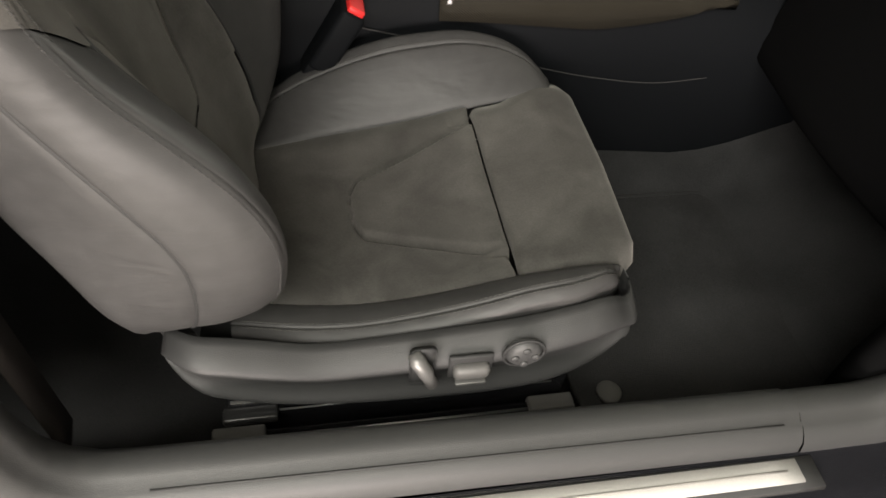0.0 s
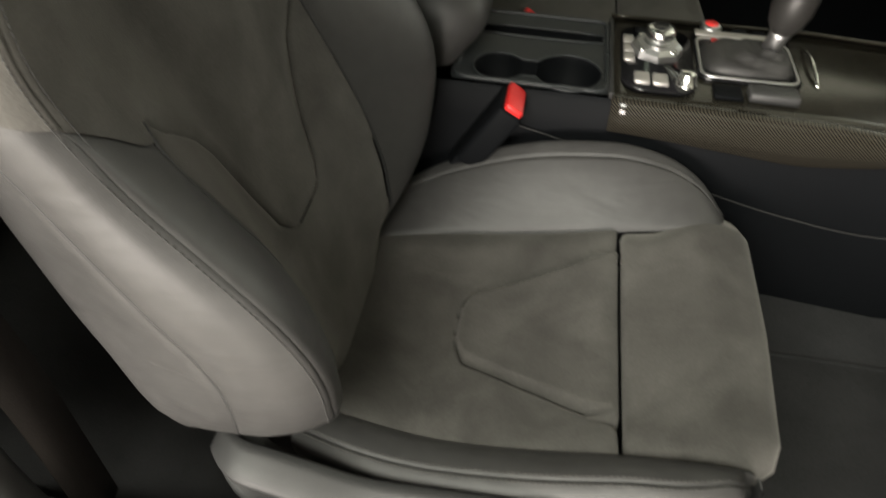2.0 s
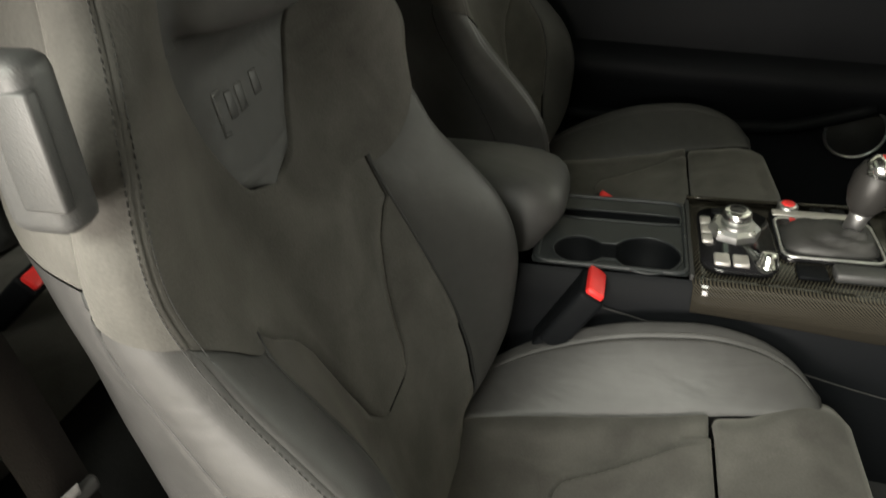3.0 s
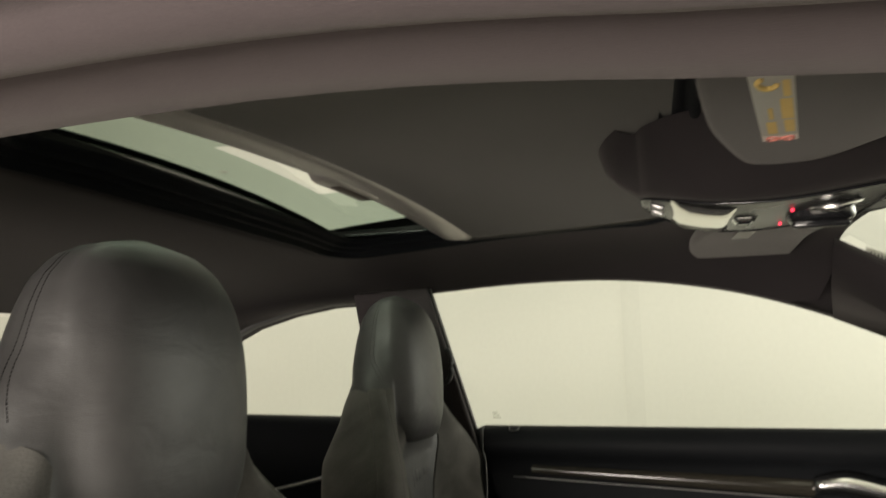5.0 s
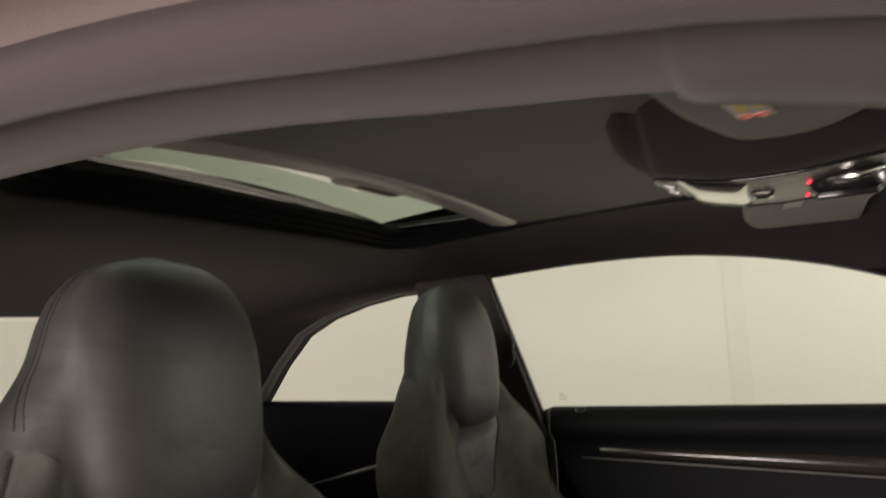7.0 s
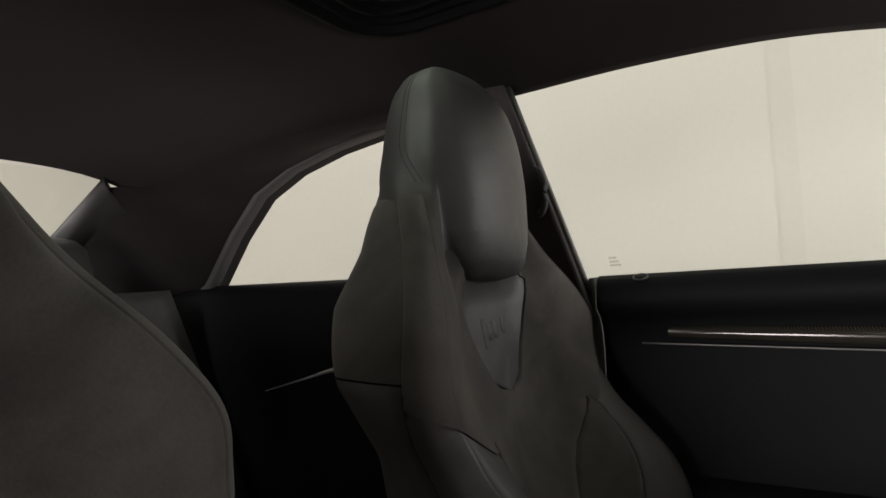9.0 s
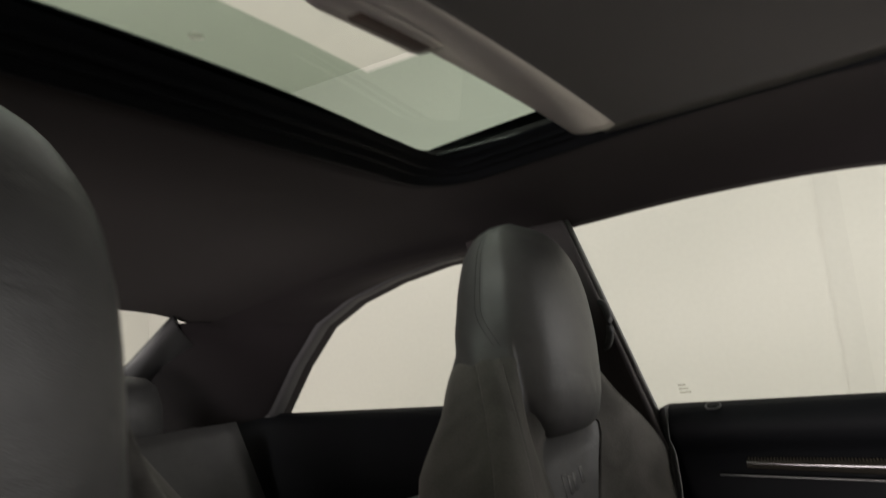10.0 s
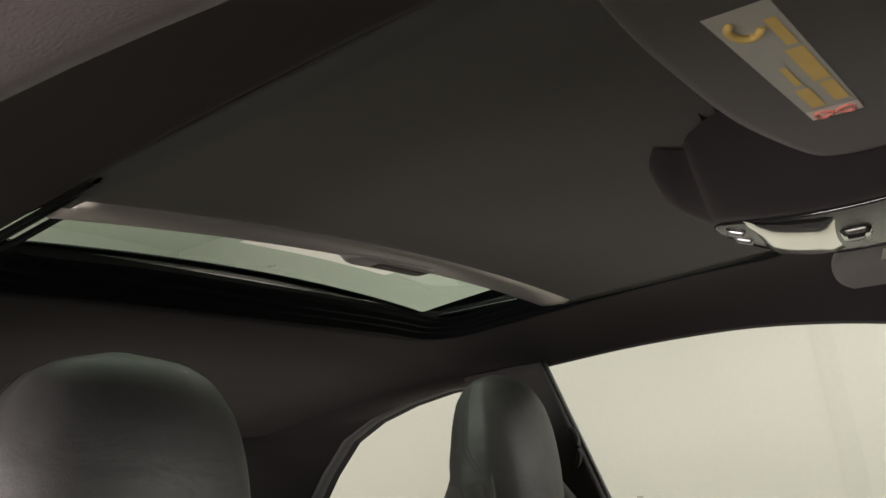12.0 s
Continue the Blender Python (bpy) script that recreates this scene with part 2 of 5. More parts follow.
def tube(points, r, n=10, bm=None, flat=1.0, up=(0, 0, 1)):
    """A round bar along points; r may be a list of radii."""
    pts = [Vector(p) for p in points]
    rr = r if isinstance(r, (list, tuple)) else [r] * len(pts)
    rows = []
    for k, p in enumerate(pts):
        d = (pts[min(k + 1, len(pts) - 1)] - pts[max(k - 1, 0)]).normalized()
        a = d.cross(Vector(up))
        a = a.normalized() if a.length > 1e-4 else d.orthogonal().normalized()
        b = a.cross(d)
        rows.append([p + (a * math.cos(2 * math.pi * q / n) + b * flat * math.sin(2 * math.pi * q / n)) * rr[k] for q in range(n)])
    return grid(rows, True, True, bm)


def disc(c, axis, r, depth, n=32, bevel=0.002, bm=None):
    """A round plate with a softened rim, along an axis."""
    a = Vector(axis).normalized()
    return tube([Vector(c) - a * depth / 2, Vector(c) - a * (depth / 2) + a * bevel * 0.01, Vector(c) + a * (depth / 2 - bevel), Vector(c) + a * depth / 2],
                [r, r, r, r - bevel], n, bm)


def rounded_loop(x0, x1, y0, y1, r, n=160):
    """n points round a rounded rectangle, evenly by angle from its middle."""
    cx, cy, hx, hy = (x0 + x1) / 2, (y0 + y1) / 2, (x1 - x0) / 2, (y1 - y0) / 2
    pts = []
    for k in range(n):
        t = 2 * math.pi * k / n
        c, s = math.cos(t), math.sin(t)
        lo, hi = 0.0, 4 * max(hx, hy)
        for _ in range(40):
            m = (lo + hi) / 2
            qx, qy = abs(m * c) - (hx - r), abs(m * s) - (hy - r)
            out = math.hypot(max(qx, 0), max(qy, 0)) + min(max(qx, qy), 0) - r
            lo, hi = (m, hi) if out < 0 else (lo, m)
        pts.append((cx + lo * c, cy + lo * s))
    return pts


def plate(loop, z0, z1, bm=None):
    """A flat plate over a plan outline."""
    bm = bm or bmesh.new()
    lo = [bm.verts.new((x, y, z0)) for x, y in loop]
    hi = [bm.verts.new((x, y, z1)) for x, y in loop]
    bm.faces.new(lo)
    bm.faces.new(hi)
    for k in range(len(loop)):
        bm.faces.new((lo[k], lo[(k + 1) % len(loop)], hi[(k + 1) % len(loop)], hi[k]))
    return bm


# ---- the bay round the car ----
GROUND = 0.06


def build_bay():
    b = box(-4.5, 4.5, -3.6, 3.2, GROUND - 0.1, GROUND, 0)
    setting(part("floor", b, CONCRETE, smooth=False), "pale sealed concrete floor of the bay", "floor")
    setting(part("ceiling", box(-4.5, 4.5, -3.6, 3.2, 3.0, 3.1, 0), CEIL, smooth=False), "plain white ceiling of the bay", "ceiling")
    for name, a in (("wall_left", (-4.5, 4.5, 3.2, 3.3)), ("wall_rear", (-4.6, -4.5, -3.6, 3.2)), ("wall_front", (4.5, 4.6, -3.6, 3.2))):
        setting(part(name, box(*a, GROUND, 3.0, 0), WALL, smooth=False), "plain cream painted wall of the bay", "wall")

    # unseen wall with an opening added behind the low side lamp
    for a in ((-4.5, -2.1, GROUND, 3.0), (1.5, 4.5, GROUND, 3.0), (-2.1, 1.5, 2.45, 3.0)):
        setting(part("wall_right", box(a[0], a[1], -3.7, -3.6, a[2], a[3], 0), WALL, smooth=False), "plain cream painted wall round an added side opening", "wall")


setting(part("trim", box(0.17, 0.27, 3.1975, 3.205, GROUND, 3.0, 0), WALLSTRIP, smooth=False), "slightly darker painted joint strip on the wall", "trim")
build_bay()

# ---- the cabin shell ----
ROOF_MID = [(-1.1, 1.22), (-0.9, 1.272), (-0.7, 1.31), (-0.45, 1.348), (-0.25, 1.374), (0.0, 1.394), (0.2, 1.407), (0.35, 1.411), (0.5, 1.402), (0.6, 1.388), (0.7, 1.37), (0.8, 1.345), (1.0, 1.28)]
ROOF_EDGE = [(-1.1, 1.15), (-0.9, 1.195), (-0.7, 1.24), (-0.47, 1.277), (-0.3, 1.295), (-0.1, 1.31), (0.1, 1.322), (0.33, 1.317), (0.545, 1.28), (0.78, 1.197), (0.9, 1.15), (1.0, 1.1)]
EDGE_Y = 0.62


def roof_z(x, y):
    """Height of the headliner."""
    m, e = smooth_interp(ROOF_MID, x), smooth_interp(ROOF_EDGE, x)
    k = min(1, max(0, (x - 0.35) / 0.25))
    return m - (m - e) * min(1.0, abs(y) / EDGE_Y) ** (5.5 + 5.5 * k * k * (3 - 2 * k))


HOLE = (-0.25, 0.425, -0.452, 0.432)


def build_roof():
    liner = thing("headliner", "black fabric headliner round the sunroof opening", "headliner")
    liner["kind"] = "structure"
    hole = rounded_loop(*HOLE, 0.085)
    outer = rounded_loop(-0.905, 0.69, -EDGE_Y, EDGE_Y, 0.05)
    rows = []
    for k, up in ((0, 0.05), (0, 0.02), (0, 0.008), (0.012, 0.0)):
        rows.append([(hx + (ox - hx) * k, hy + (oy - hy) * k, roof_z(hx, hy) + up) for (hx, hy), (ox, oy) in zip(hole, outer)])
    for q in range(1, 26):
        k = 0.012 + (1 - 0.012) * q / 25
        rows.append([(x := hx + (ox - hx) * k, y := hy + (oy - hy) * k, roof_z(x, y)) for (hx, hy), (ox, oy) in zip(hole, outer)])
    part("lining", grid(rows, True), LINER, liner)
    # stepped black frame inside the opening
    for grow, z0, z1, lab in ((0.0, 0.0, 0.010, "outer step"), (0.016, 0.010, 0.016, "middle step"), (0.034, 0.016, 0.02, "inner lip")):
        rows = []
        for o, up in ((grow - 0.004, z0 - 0.003), (grow, z0 - 0.004), (grow + 0.004, z0 - 0.002), (grow + 0.006, z0 + 0.004), (grow + 0.014, z1), (grow + 0.02, z1 + 0.006)):
            inner = rounded_loop(HOLE[0] + o, HOLE[1] - o, HOLE[2] + o, HOLE[3] - o, 0.085 - o)
            rows.append([(x, y, roof_z(hx, hy) + up) for (x, y), (hx, hy) in zip(inner, hole)])
        bm = grid(rows, True)
        hidden = [f for f in bm.faces if f.calc_center_median().y < HOLE[2] + 0.06 and 0.03 < f.calc_center_median().x < 0.37]
        bmesh.ops.delete(bm, geom=hidden, context="FACES")
        part("frame_step", bm, SOFT, liner, "black rubber " + lab + " of the roof opening")
    # outer skin and side rails of the roof
    skin = [[(x, y, roof_z(x, y) + 0.06) for y in np.linspace(-0.66, 0.66, 33)] for x in np.linspace(-0.93, -0.285, 12)]
    part("roof_panel", grid(skin), PAINT, liner, "black painted roof panel")
    skin = [[(x, y, roof_z(x, y) + 0.075) for y in np.linspace(-0.66, 0.66, 33)] for x in np.linspace(0.42, 0.7, 8)]
    part("roof_panel", grid(skin), PAINT, liner, "black painted roof panel")
    for y0, y1 in ((-0.66, -0.45), (0.45, 0.66)):
        skin = [[(x, y, roof_z(x, y) + 0.075) for y in np.linspace(y0, y1, 8)] for x in np.linspace(-0.3, 0.42, 14)]
        part("roof_panel", grid(skin), PAINT, liner, "black painted roof panel")

    sun = thing("sunroof", "tinted glass sunroof with its black cloth sunshade half drawn", "sunroof")
    crown = lambda y: 1 - (y / 0.42) ** 2
    zs = lambda x, y: 1.391 + 0.02 * crown(y) + 0.012 * max(0, x) + 0.12 * max(0, x - 0.1) ** 2
    zg = lambda x, y: 1.414 + 0.022 * crown(y) + 0.1 * max(0, x - 0.1) ** 2
    gx = [-0.27, -0.24, -0.2, -0.16, -0.142, -0.1, -0.05, 0.0, 0.1, 0.2, 0.3, 0.46]
    gy = [-0.455, -0.4, -0.3, -0.22, -0.155, -0.1, -0.05, 0.0, 0.05, 0.1, 0.135, 0.2, 0.3, 0.38, 0.44]
    # the untinted cells stand in for a pale reflection on the glass
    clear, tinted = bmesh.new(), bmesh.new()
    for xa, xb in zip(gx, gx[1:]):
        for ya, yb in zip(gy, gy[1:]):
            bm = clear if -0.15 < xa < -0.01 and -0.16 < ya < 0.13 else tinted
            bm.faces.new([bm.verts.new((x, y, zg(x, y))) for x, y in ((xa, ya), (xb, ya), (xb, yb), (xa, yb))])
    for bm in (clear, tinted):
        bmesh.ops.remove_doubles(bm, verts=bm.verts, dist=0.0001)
    part("glass", tinted, ROOFGLASS, sun, "green-tinted roof glass")
    part("pale_reflection", clear, GLASS, sun, "pale reflection on the roof glass, drawn as untinted panes")
    rows = [[(x, y, zg(x, y) + 0.003) for y in np.linspace(-0.455, 0.44, 24)] for x in np.linspace(-0.3, -0.245, 4)]
    part("glass_border", solid(grid(rows), 0.002), GLOSS, sun, "black printed border of the roof glass")
    # side strips added to block light leaking in past the sunshade
    for y0, y1 in ((-0.47, -0.41), (0.405, 0.45)):
        rows = [[(x, y, zg(x, y) - 0.004) for y in np.linspace(y0, y1, 4)] for x in np.linspace(-0.27, 0.46, 12)]
        part("glass_border", solid(grid(rows), 0.002), GLOSS, sun, "black printed border of the roof glass")
    # sunshade with its edge bar, drawn over the front part
    edge = lambda y: -0.008 + 0.03 * y / 0.4
    rows = [[(x := edge(y) + (0.45 - edge(y)) * k, y, zs(x, y) + 0.002 * math.sin(math.pi * k)) for y in np.linspace(-0.452, 0.424, 30)] for k in np.linspace(0, 1, 16)]
    part("sunshade", solid(grid(rows), 0.004), SHADE, sun, "black cloth sunshade")
    ys = np.linspace(-0.425, 0.402, 40)
    section = ((0.022, 0.002), (0.022, -0.004), (0.012, -0.0075), (-0.012, -0.007), (-0.03, -0.004), (-0.036, -0.001), (-0.036, 0.003), (-0.01, 0.005))
    bar = part("rail_bar", grid([[(edge(y) + dx, y, zs(0, y) + dz) for dx, dz in section] for y in ys], True, True), BARGREY, sun, "grey aluminium edge bar of the sunshade")
    for ya, yb, dx0, dx1, drop, mat, lab in ((-0.085, 0.085, -0.04, -0.008, 0.0105, BARGREY, "raised grey pull handle"), (-0.045, 0.075, -0.033, -0.016, 0.0118, HANDLE, "brown recess of the handle")):
        rows = []
        for q, y in enumerate(np.linspace(ya, yb, 14)):
            e = 0.35 if q in (0, 13) else 0.85 if q in (1, 12) else 1.0
            mid = (dx0 + dx1) / 2
            w = (dx1 - dx0) / 2 * (0.5 + 0.5 * e)
            rows.append([(edge(y) + mid + o * w, y, zs(0, y) - (drop if abs(o) < 0.95 else drop * 0.55) * e) for o in (-1, -0.85, 0, 0.85, 1)] + [(edge(y) + mid + w, y, zs(0, y)), (edge(y) + mid - w, y, zs(0, y))])
        part("handle", grid(rows, True, True), mat, bar, lab)
    part("sticker", disc((-0.205, -0.04, zg(-0.205, -0.04) - 0.001), (0, 0, 1), 0.007, 0.001, 16, 0.0002), ETCH, sun, "small faint glass marking")


build_roof()


def build_near_rail():
    """The head rail over the open door, with its seal."""
    rail = thing("door_frame_rail", "dark trimmed roof rail and rubber seal above the open door", "roof rail")
    rail["kind"] = "structure"
    xs = np.linspace(-1.0, 0.95, 60)
    prof = [(0.612, 0.004), (0.615, 0.0), (0.622, -0.002), (0.63, -0.005), (0.64, -0.007), (0.65, -0.008), (0.665, -0.006), (0.68, -0.002), (0.70, 0.003)]
    drop = lambda x: 0.028 + 0.007 * min(1, max(0, (0.5 - x) / 0.1))
    rows = [[(x, -y, smooth_interp(ROOF_EDGE, x) + dz - drop(x) * math.sin(min(1, max(0, (y - 0.615) / 0.035)) * math.pi / 2)) for y, dz in prof] for x in xs]
    part("trim", grid(rows), RAIL, rail)
    # cover of the front pillar, with a rounded rear end over the rail
    rows = []
    for y, dz in ((0.602, 0.006), (0.605, 0.001), (0.609, -0.003), (0.613, -0.006), (0.617, -0.008), (0.63, -0.025), (0.645, -0.041), (0.66, -0.0415), (0.675, -0.039), (0.688, -0.03)):
        x0 = 0.472 + 0.024 * max(0, (0.65 - y) / 0.05) ** 2
        row = []
        for k, x in enumerate([x0, x0 + 0.0015, x0 + 0.005, *np.linspace(x0 + 0.02, 0.95, 20)]):
            base = smooth_interp(ROOF_EDGE, x) if y >= 0.61 else roof_z(x, -y)
            row.append((x, -y, base + dz + (0.012 if k == 0 else 0.002 if k == 1 else 0)))
        rows.append(row)
    part("front_pillar_cover", grid(rows), PILLAR, rail, "smooth grey-brown front pillar cover")
    part("seal", tube([(x, -0.71, smooth_interp(ROOF_EDGE, x) - drop(x) + 0.004) for x in xs], 0.014, 12), RAIL, rail, "rounded rubber door seal")
    prof = [(0.712, 0.002), (0.74, 0.008), (0.76, 0.002), (0.775, -0.006), (0.79, 0.0), (0.79, 0.03), (0.72, 0.075), (0.64, 0.085)]
    rows = [[(x, -y, smooth_interp(ROOF_EDGE, x) + dz - 0.9 * drop(x) + 0.004) for y, dz in prof] for x in xs]
    part("outer_rail", grid(rows), OUTER, rail, "grey-brown trimmed outer rail")


build_near_rail()


def build_far_side():
    """Window frame, pillars and glass of the passenger side."""
    side = thing("side_frame", "black trimmed pillars and frame round the passenger windows", "pillar trim")
    side["kind"] = "structure"
    # outer part of the rail above the windows
    xs = np.linspace(-0.32, 1.0, 40)
    rows = [[(x, EDGE_Y + dy, smooth_interp(ROOF_EDGE, x) + dz) for dy, dz in ((0, 0), (0.012, -0.004), (0.03, 0.0), (0.05, 0.02), (0.05, 0.08), (0.03, 0.085))] for x in xs]
    part("rail", grid(rows), LINER, side)
    # pillar behind the door
    def pillar_pt(k, q):
        top0, top1 = Vector((-0.27, 0.60, 1.30)), Vector((-0.112, 0.612, 1.305))
        bot0, bot1 = Vector((-0.24, 0.69, 0.95)), Vector((-0.018, 0.688, 0.95))
        p = (top0 * (1 - q) + top1 * q) * (1 - k) + (bot0 * (1 - q) + bot1 * q) * k
        bulge = 0.01 * math.sin(math.pi * q)
        return p - Vector((0, bulge, 0))
    rows = [[pillar_pt(k, q) for q in (0, 0.03, 0.1, 0.3, 0.5, 0.7, 0.9, 0.97, 1)] for k in np.linspace(-0.03, 1, 20)]
    pillar = part("pillar_cover", solid(grid(rows), 0.03), PILLAR, side, "dark grey pillar cover")
    # seal coloured paler than the pillar so that this edge looks lit
    part("seal", tube([pillar_pt(k, 1.0) + Vector((0.002, 0.004, 0)) for k in np.linspace(-0.03, 1, 14)], 0.006, 8), CAPGREY, side, "grey window-edge seal, lightened to look lit")
    hoop = [(-0.075 + 0.012 * math.cos(a), 0.612, 1.145 + 0.034 * math.sin(a)) for a in np.linspace(-1.7, 1.7, 14)]
    part("belt_loop", tube(hoop, 0.006, 8), RUBBER, side, "black belt loop on the pillar")
    part("lower_pillar", box(-0.3, -0.024, 0.7, 0.735, 0.3, 0.965, 0.006), SOFT, side, "black lower pillar cover")
    # quarter window surround and rear pillar
    QW = [(-0.26, 1.292), (-0.37, 1.287), (-0.475, 1.27), (-0.575, 1.243), (-0.66, 1.203), (-0.74, 1.128), (-0.814, 1.04), (-0.828, 1.024), (-0.862, 1.012)]
    fine = []
    for (x0, z0), (x1, z1) in zip(QW, QW[1:]):
        fine += [(x0 + (x1 - x0) * k / 4, z0 + (z1 - z0) * k / 4) for k in range(4)]
    fine.append(QW[-1])
    qy = lambda z: 0.69 - 0.13 * (z - 1.0) * 0.9
    END = [(0.0, (-0.28, 0.60, 0)), (0.5, (-0.86, 0.56, 0)), (0.6, (-0.905, 0.51, 1.238)), (0.8, (-1.1, 0.545, 1.135)), (1.0, (-1.4, 0.57, 1.0))]
    rows = []
    for k, (x, z) in enumerate(fine):
        k = k / (len(fine) - 1)
        ex, ey, ez = (interp([(t, p[q]) for t, p in END], k) for q in range(3))
        ez = roof_z(ex, ey) - 0.002 if k < 0.55 else interp([(t, p[2] if t > 0.5 else roof_z(-0.88, 0.54)) for t, p in END], k)
        row = [(x, qy(z) + 0.03, z - 0.003), (x, qy(z) + 0.006, z), (x, qy(z) - 0.004, z + 0.004)]
        for q in (0.08, 0.15, 0.3, 0.5, 0.7, 0.85, 1.0):
            row.append((x + (ex - x) * q, qy(z) - 0.012 + (ey - qy(z)) * q, z + 0.006 + (ez - z - 0.006) * q - 0.008 * math.sin(math.pi * q)))
        rows.append(row)
    part("rear_pillar_cover", grid(rows), LINER, side, "black rear pillar cover")
    # lighter rim colour stands in for light falling on the window reveal
    rows = []
    for k, (x, z) in enumerate(fine):
        (xa, za), (xb, zb) = fine[max(0, k - 1)], fine[min(len(fine) - 1, k + 1)]
        d = Vector((xb - xa, zb - za)).normalized()
        rows.append([(x + d.y * o, qy(z) + dy, z - d.x * o) for o, dy in ((-0.001, 0.024), (0.001, -0.012), (0.005, -0.017), (0.014, -0.0185), (0.022, -0.015), (0.025, -0.006))])
    part("window_reveal", grid(rows), PLASTIC, side, "dark grey quarter window rim, lightened to look lit")
    # rear side panel under the quarter window
    prof = [(0.70, 1.024), (0.685, 1.028), (0.668, 1.022), (0.655, 1.005), (0.648, 0.96), (0.63, 0.9), (0.62, 0.86), (0.615, 0.6), (0.61, 0.3)]
    rows = [[(x, y, z + 0.012 * (-x - 0.24)) for y, z in prof] for x in np.linspace(-1.1, -0.21, 16)]
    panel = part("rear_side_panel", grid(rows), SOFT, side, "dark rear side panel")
    b = tube([(x, 0.624, 0.874 + 0.25 * (x + 0.47)) for x in np.linspace(-0.645, -0.3, 12)], 0.005, 8)
    part("trim_strip", b, SATIN, panel, "thin satin metal strip")
    # glass
    def pane(name, loop, label):
        w = thing(name, label, "window")
        w["kind"] = "structure"
        bm = bmesh.new()
        bm.faces.new([bm.verts.new(p) for p in loop])
        g = part("pane", bm, GLASS, w, smooth=False)
        g.visible_shadow = False
        return w
    top = [(x, EDGE_Y + 0.035, smooth_interp(ROOF_EDGE, x) + 0.01) for x in np.linspace(-0.2, 1.05, 24)]
    w1 = pane("window_1", [(-0.11, 0.735, 0.95), *top, (1.15, 0.735, 0.95)], "closed clear side window of the passenger door")
    loop = [(-0.2, qy(1.0) + 0.025, 1.0), (-0.24, qy(1.29) + 0.025, 1.30), *[(x, qy(z) + 0.025, z + 0.004) for x, z in fine[1:]], (-0.82, qy(1.0) + 0.025, 1.0)]
    pane("window_2", loop, "fixed clear rear quarter window")
    # maker's mark on the door glass, as plain bars
    for k in range(3):
        part("glass_mark", box(0.002, 0.02 - 0.003 * k, 0.7185 - 0.003 * k, 0.7195 - 0.003 * k, 1.024 + 0.006 * k, 1.0275 + 0.006 * k, 0), ETCH, w1, "faint etched marking", smooth=False)


build_far_side()

# ---- floor, sill and doors ----


def build_floor():
    rows = []
    for x in np.linspace(-1.0, 1.15, 44):
        row = []
        for y in np.linspace(-0.68, 0.68, 57):
            tunnel = 0.18 * math.exp(-((y / 0.13) ** 4))
            rear = 0.16 / (1 + math.exp((x + 0.3) * 25)) if x < 0 else 0
            toe = 0.35 * max(0, x - 0.75) ** 1.5 * 2.2
            row.append((x, y, 0.285 + tunnel + rear + toe + 0.003 * noise.noise((x * 9, y * 9, 0))))
        rows.append(row)
    f = part("cabin_floor", grid(rows), CARPET)
    setting(f, "black carpeted cabin floor", "floor")
    mat = thing("floor_mat", "black carpet floor mat with a round fastener in the footwell", "floor mat")
    loop = rounded_loop(0.475, 0.86, -0.575, -0.17, 0.03, 64)
    b = plate(loop, 0.29, 0.302)
    part("mat", b, CARPET, mat, smooth=False)
    part("binding", tube([(x, y, 0.30) for x, y in loop + loop[:1]], 0.005, 6), CARPET, mat, "stitched black edge binding")
    part("fastener", disc((0.519, -0.537, 0.304), (0, 0, 1), 0.0175, 0.006, 28), CAPGREY, mat, "round grey fastener button")


build_floor()


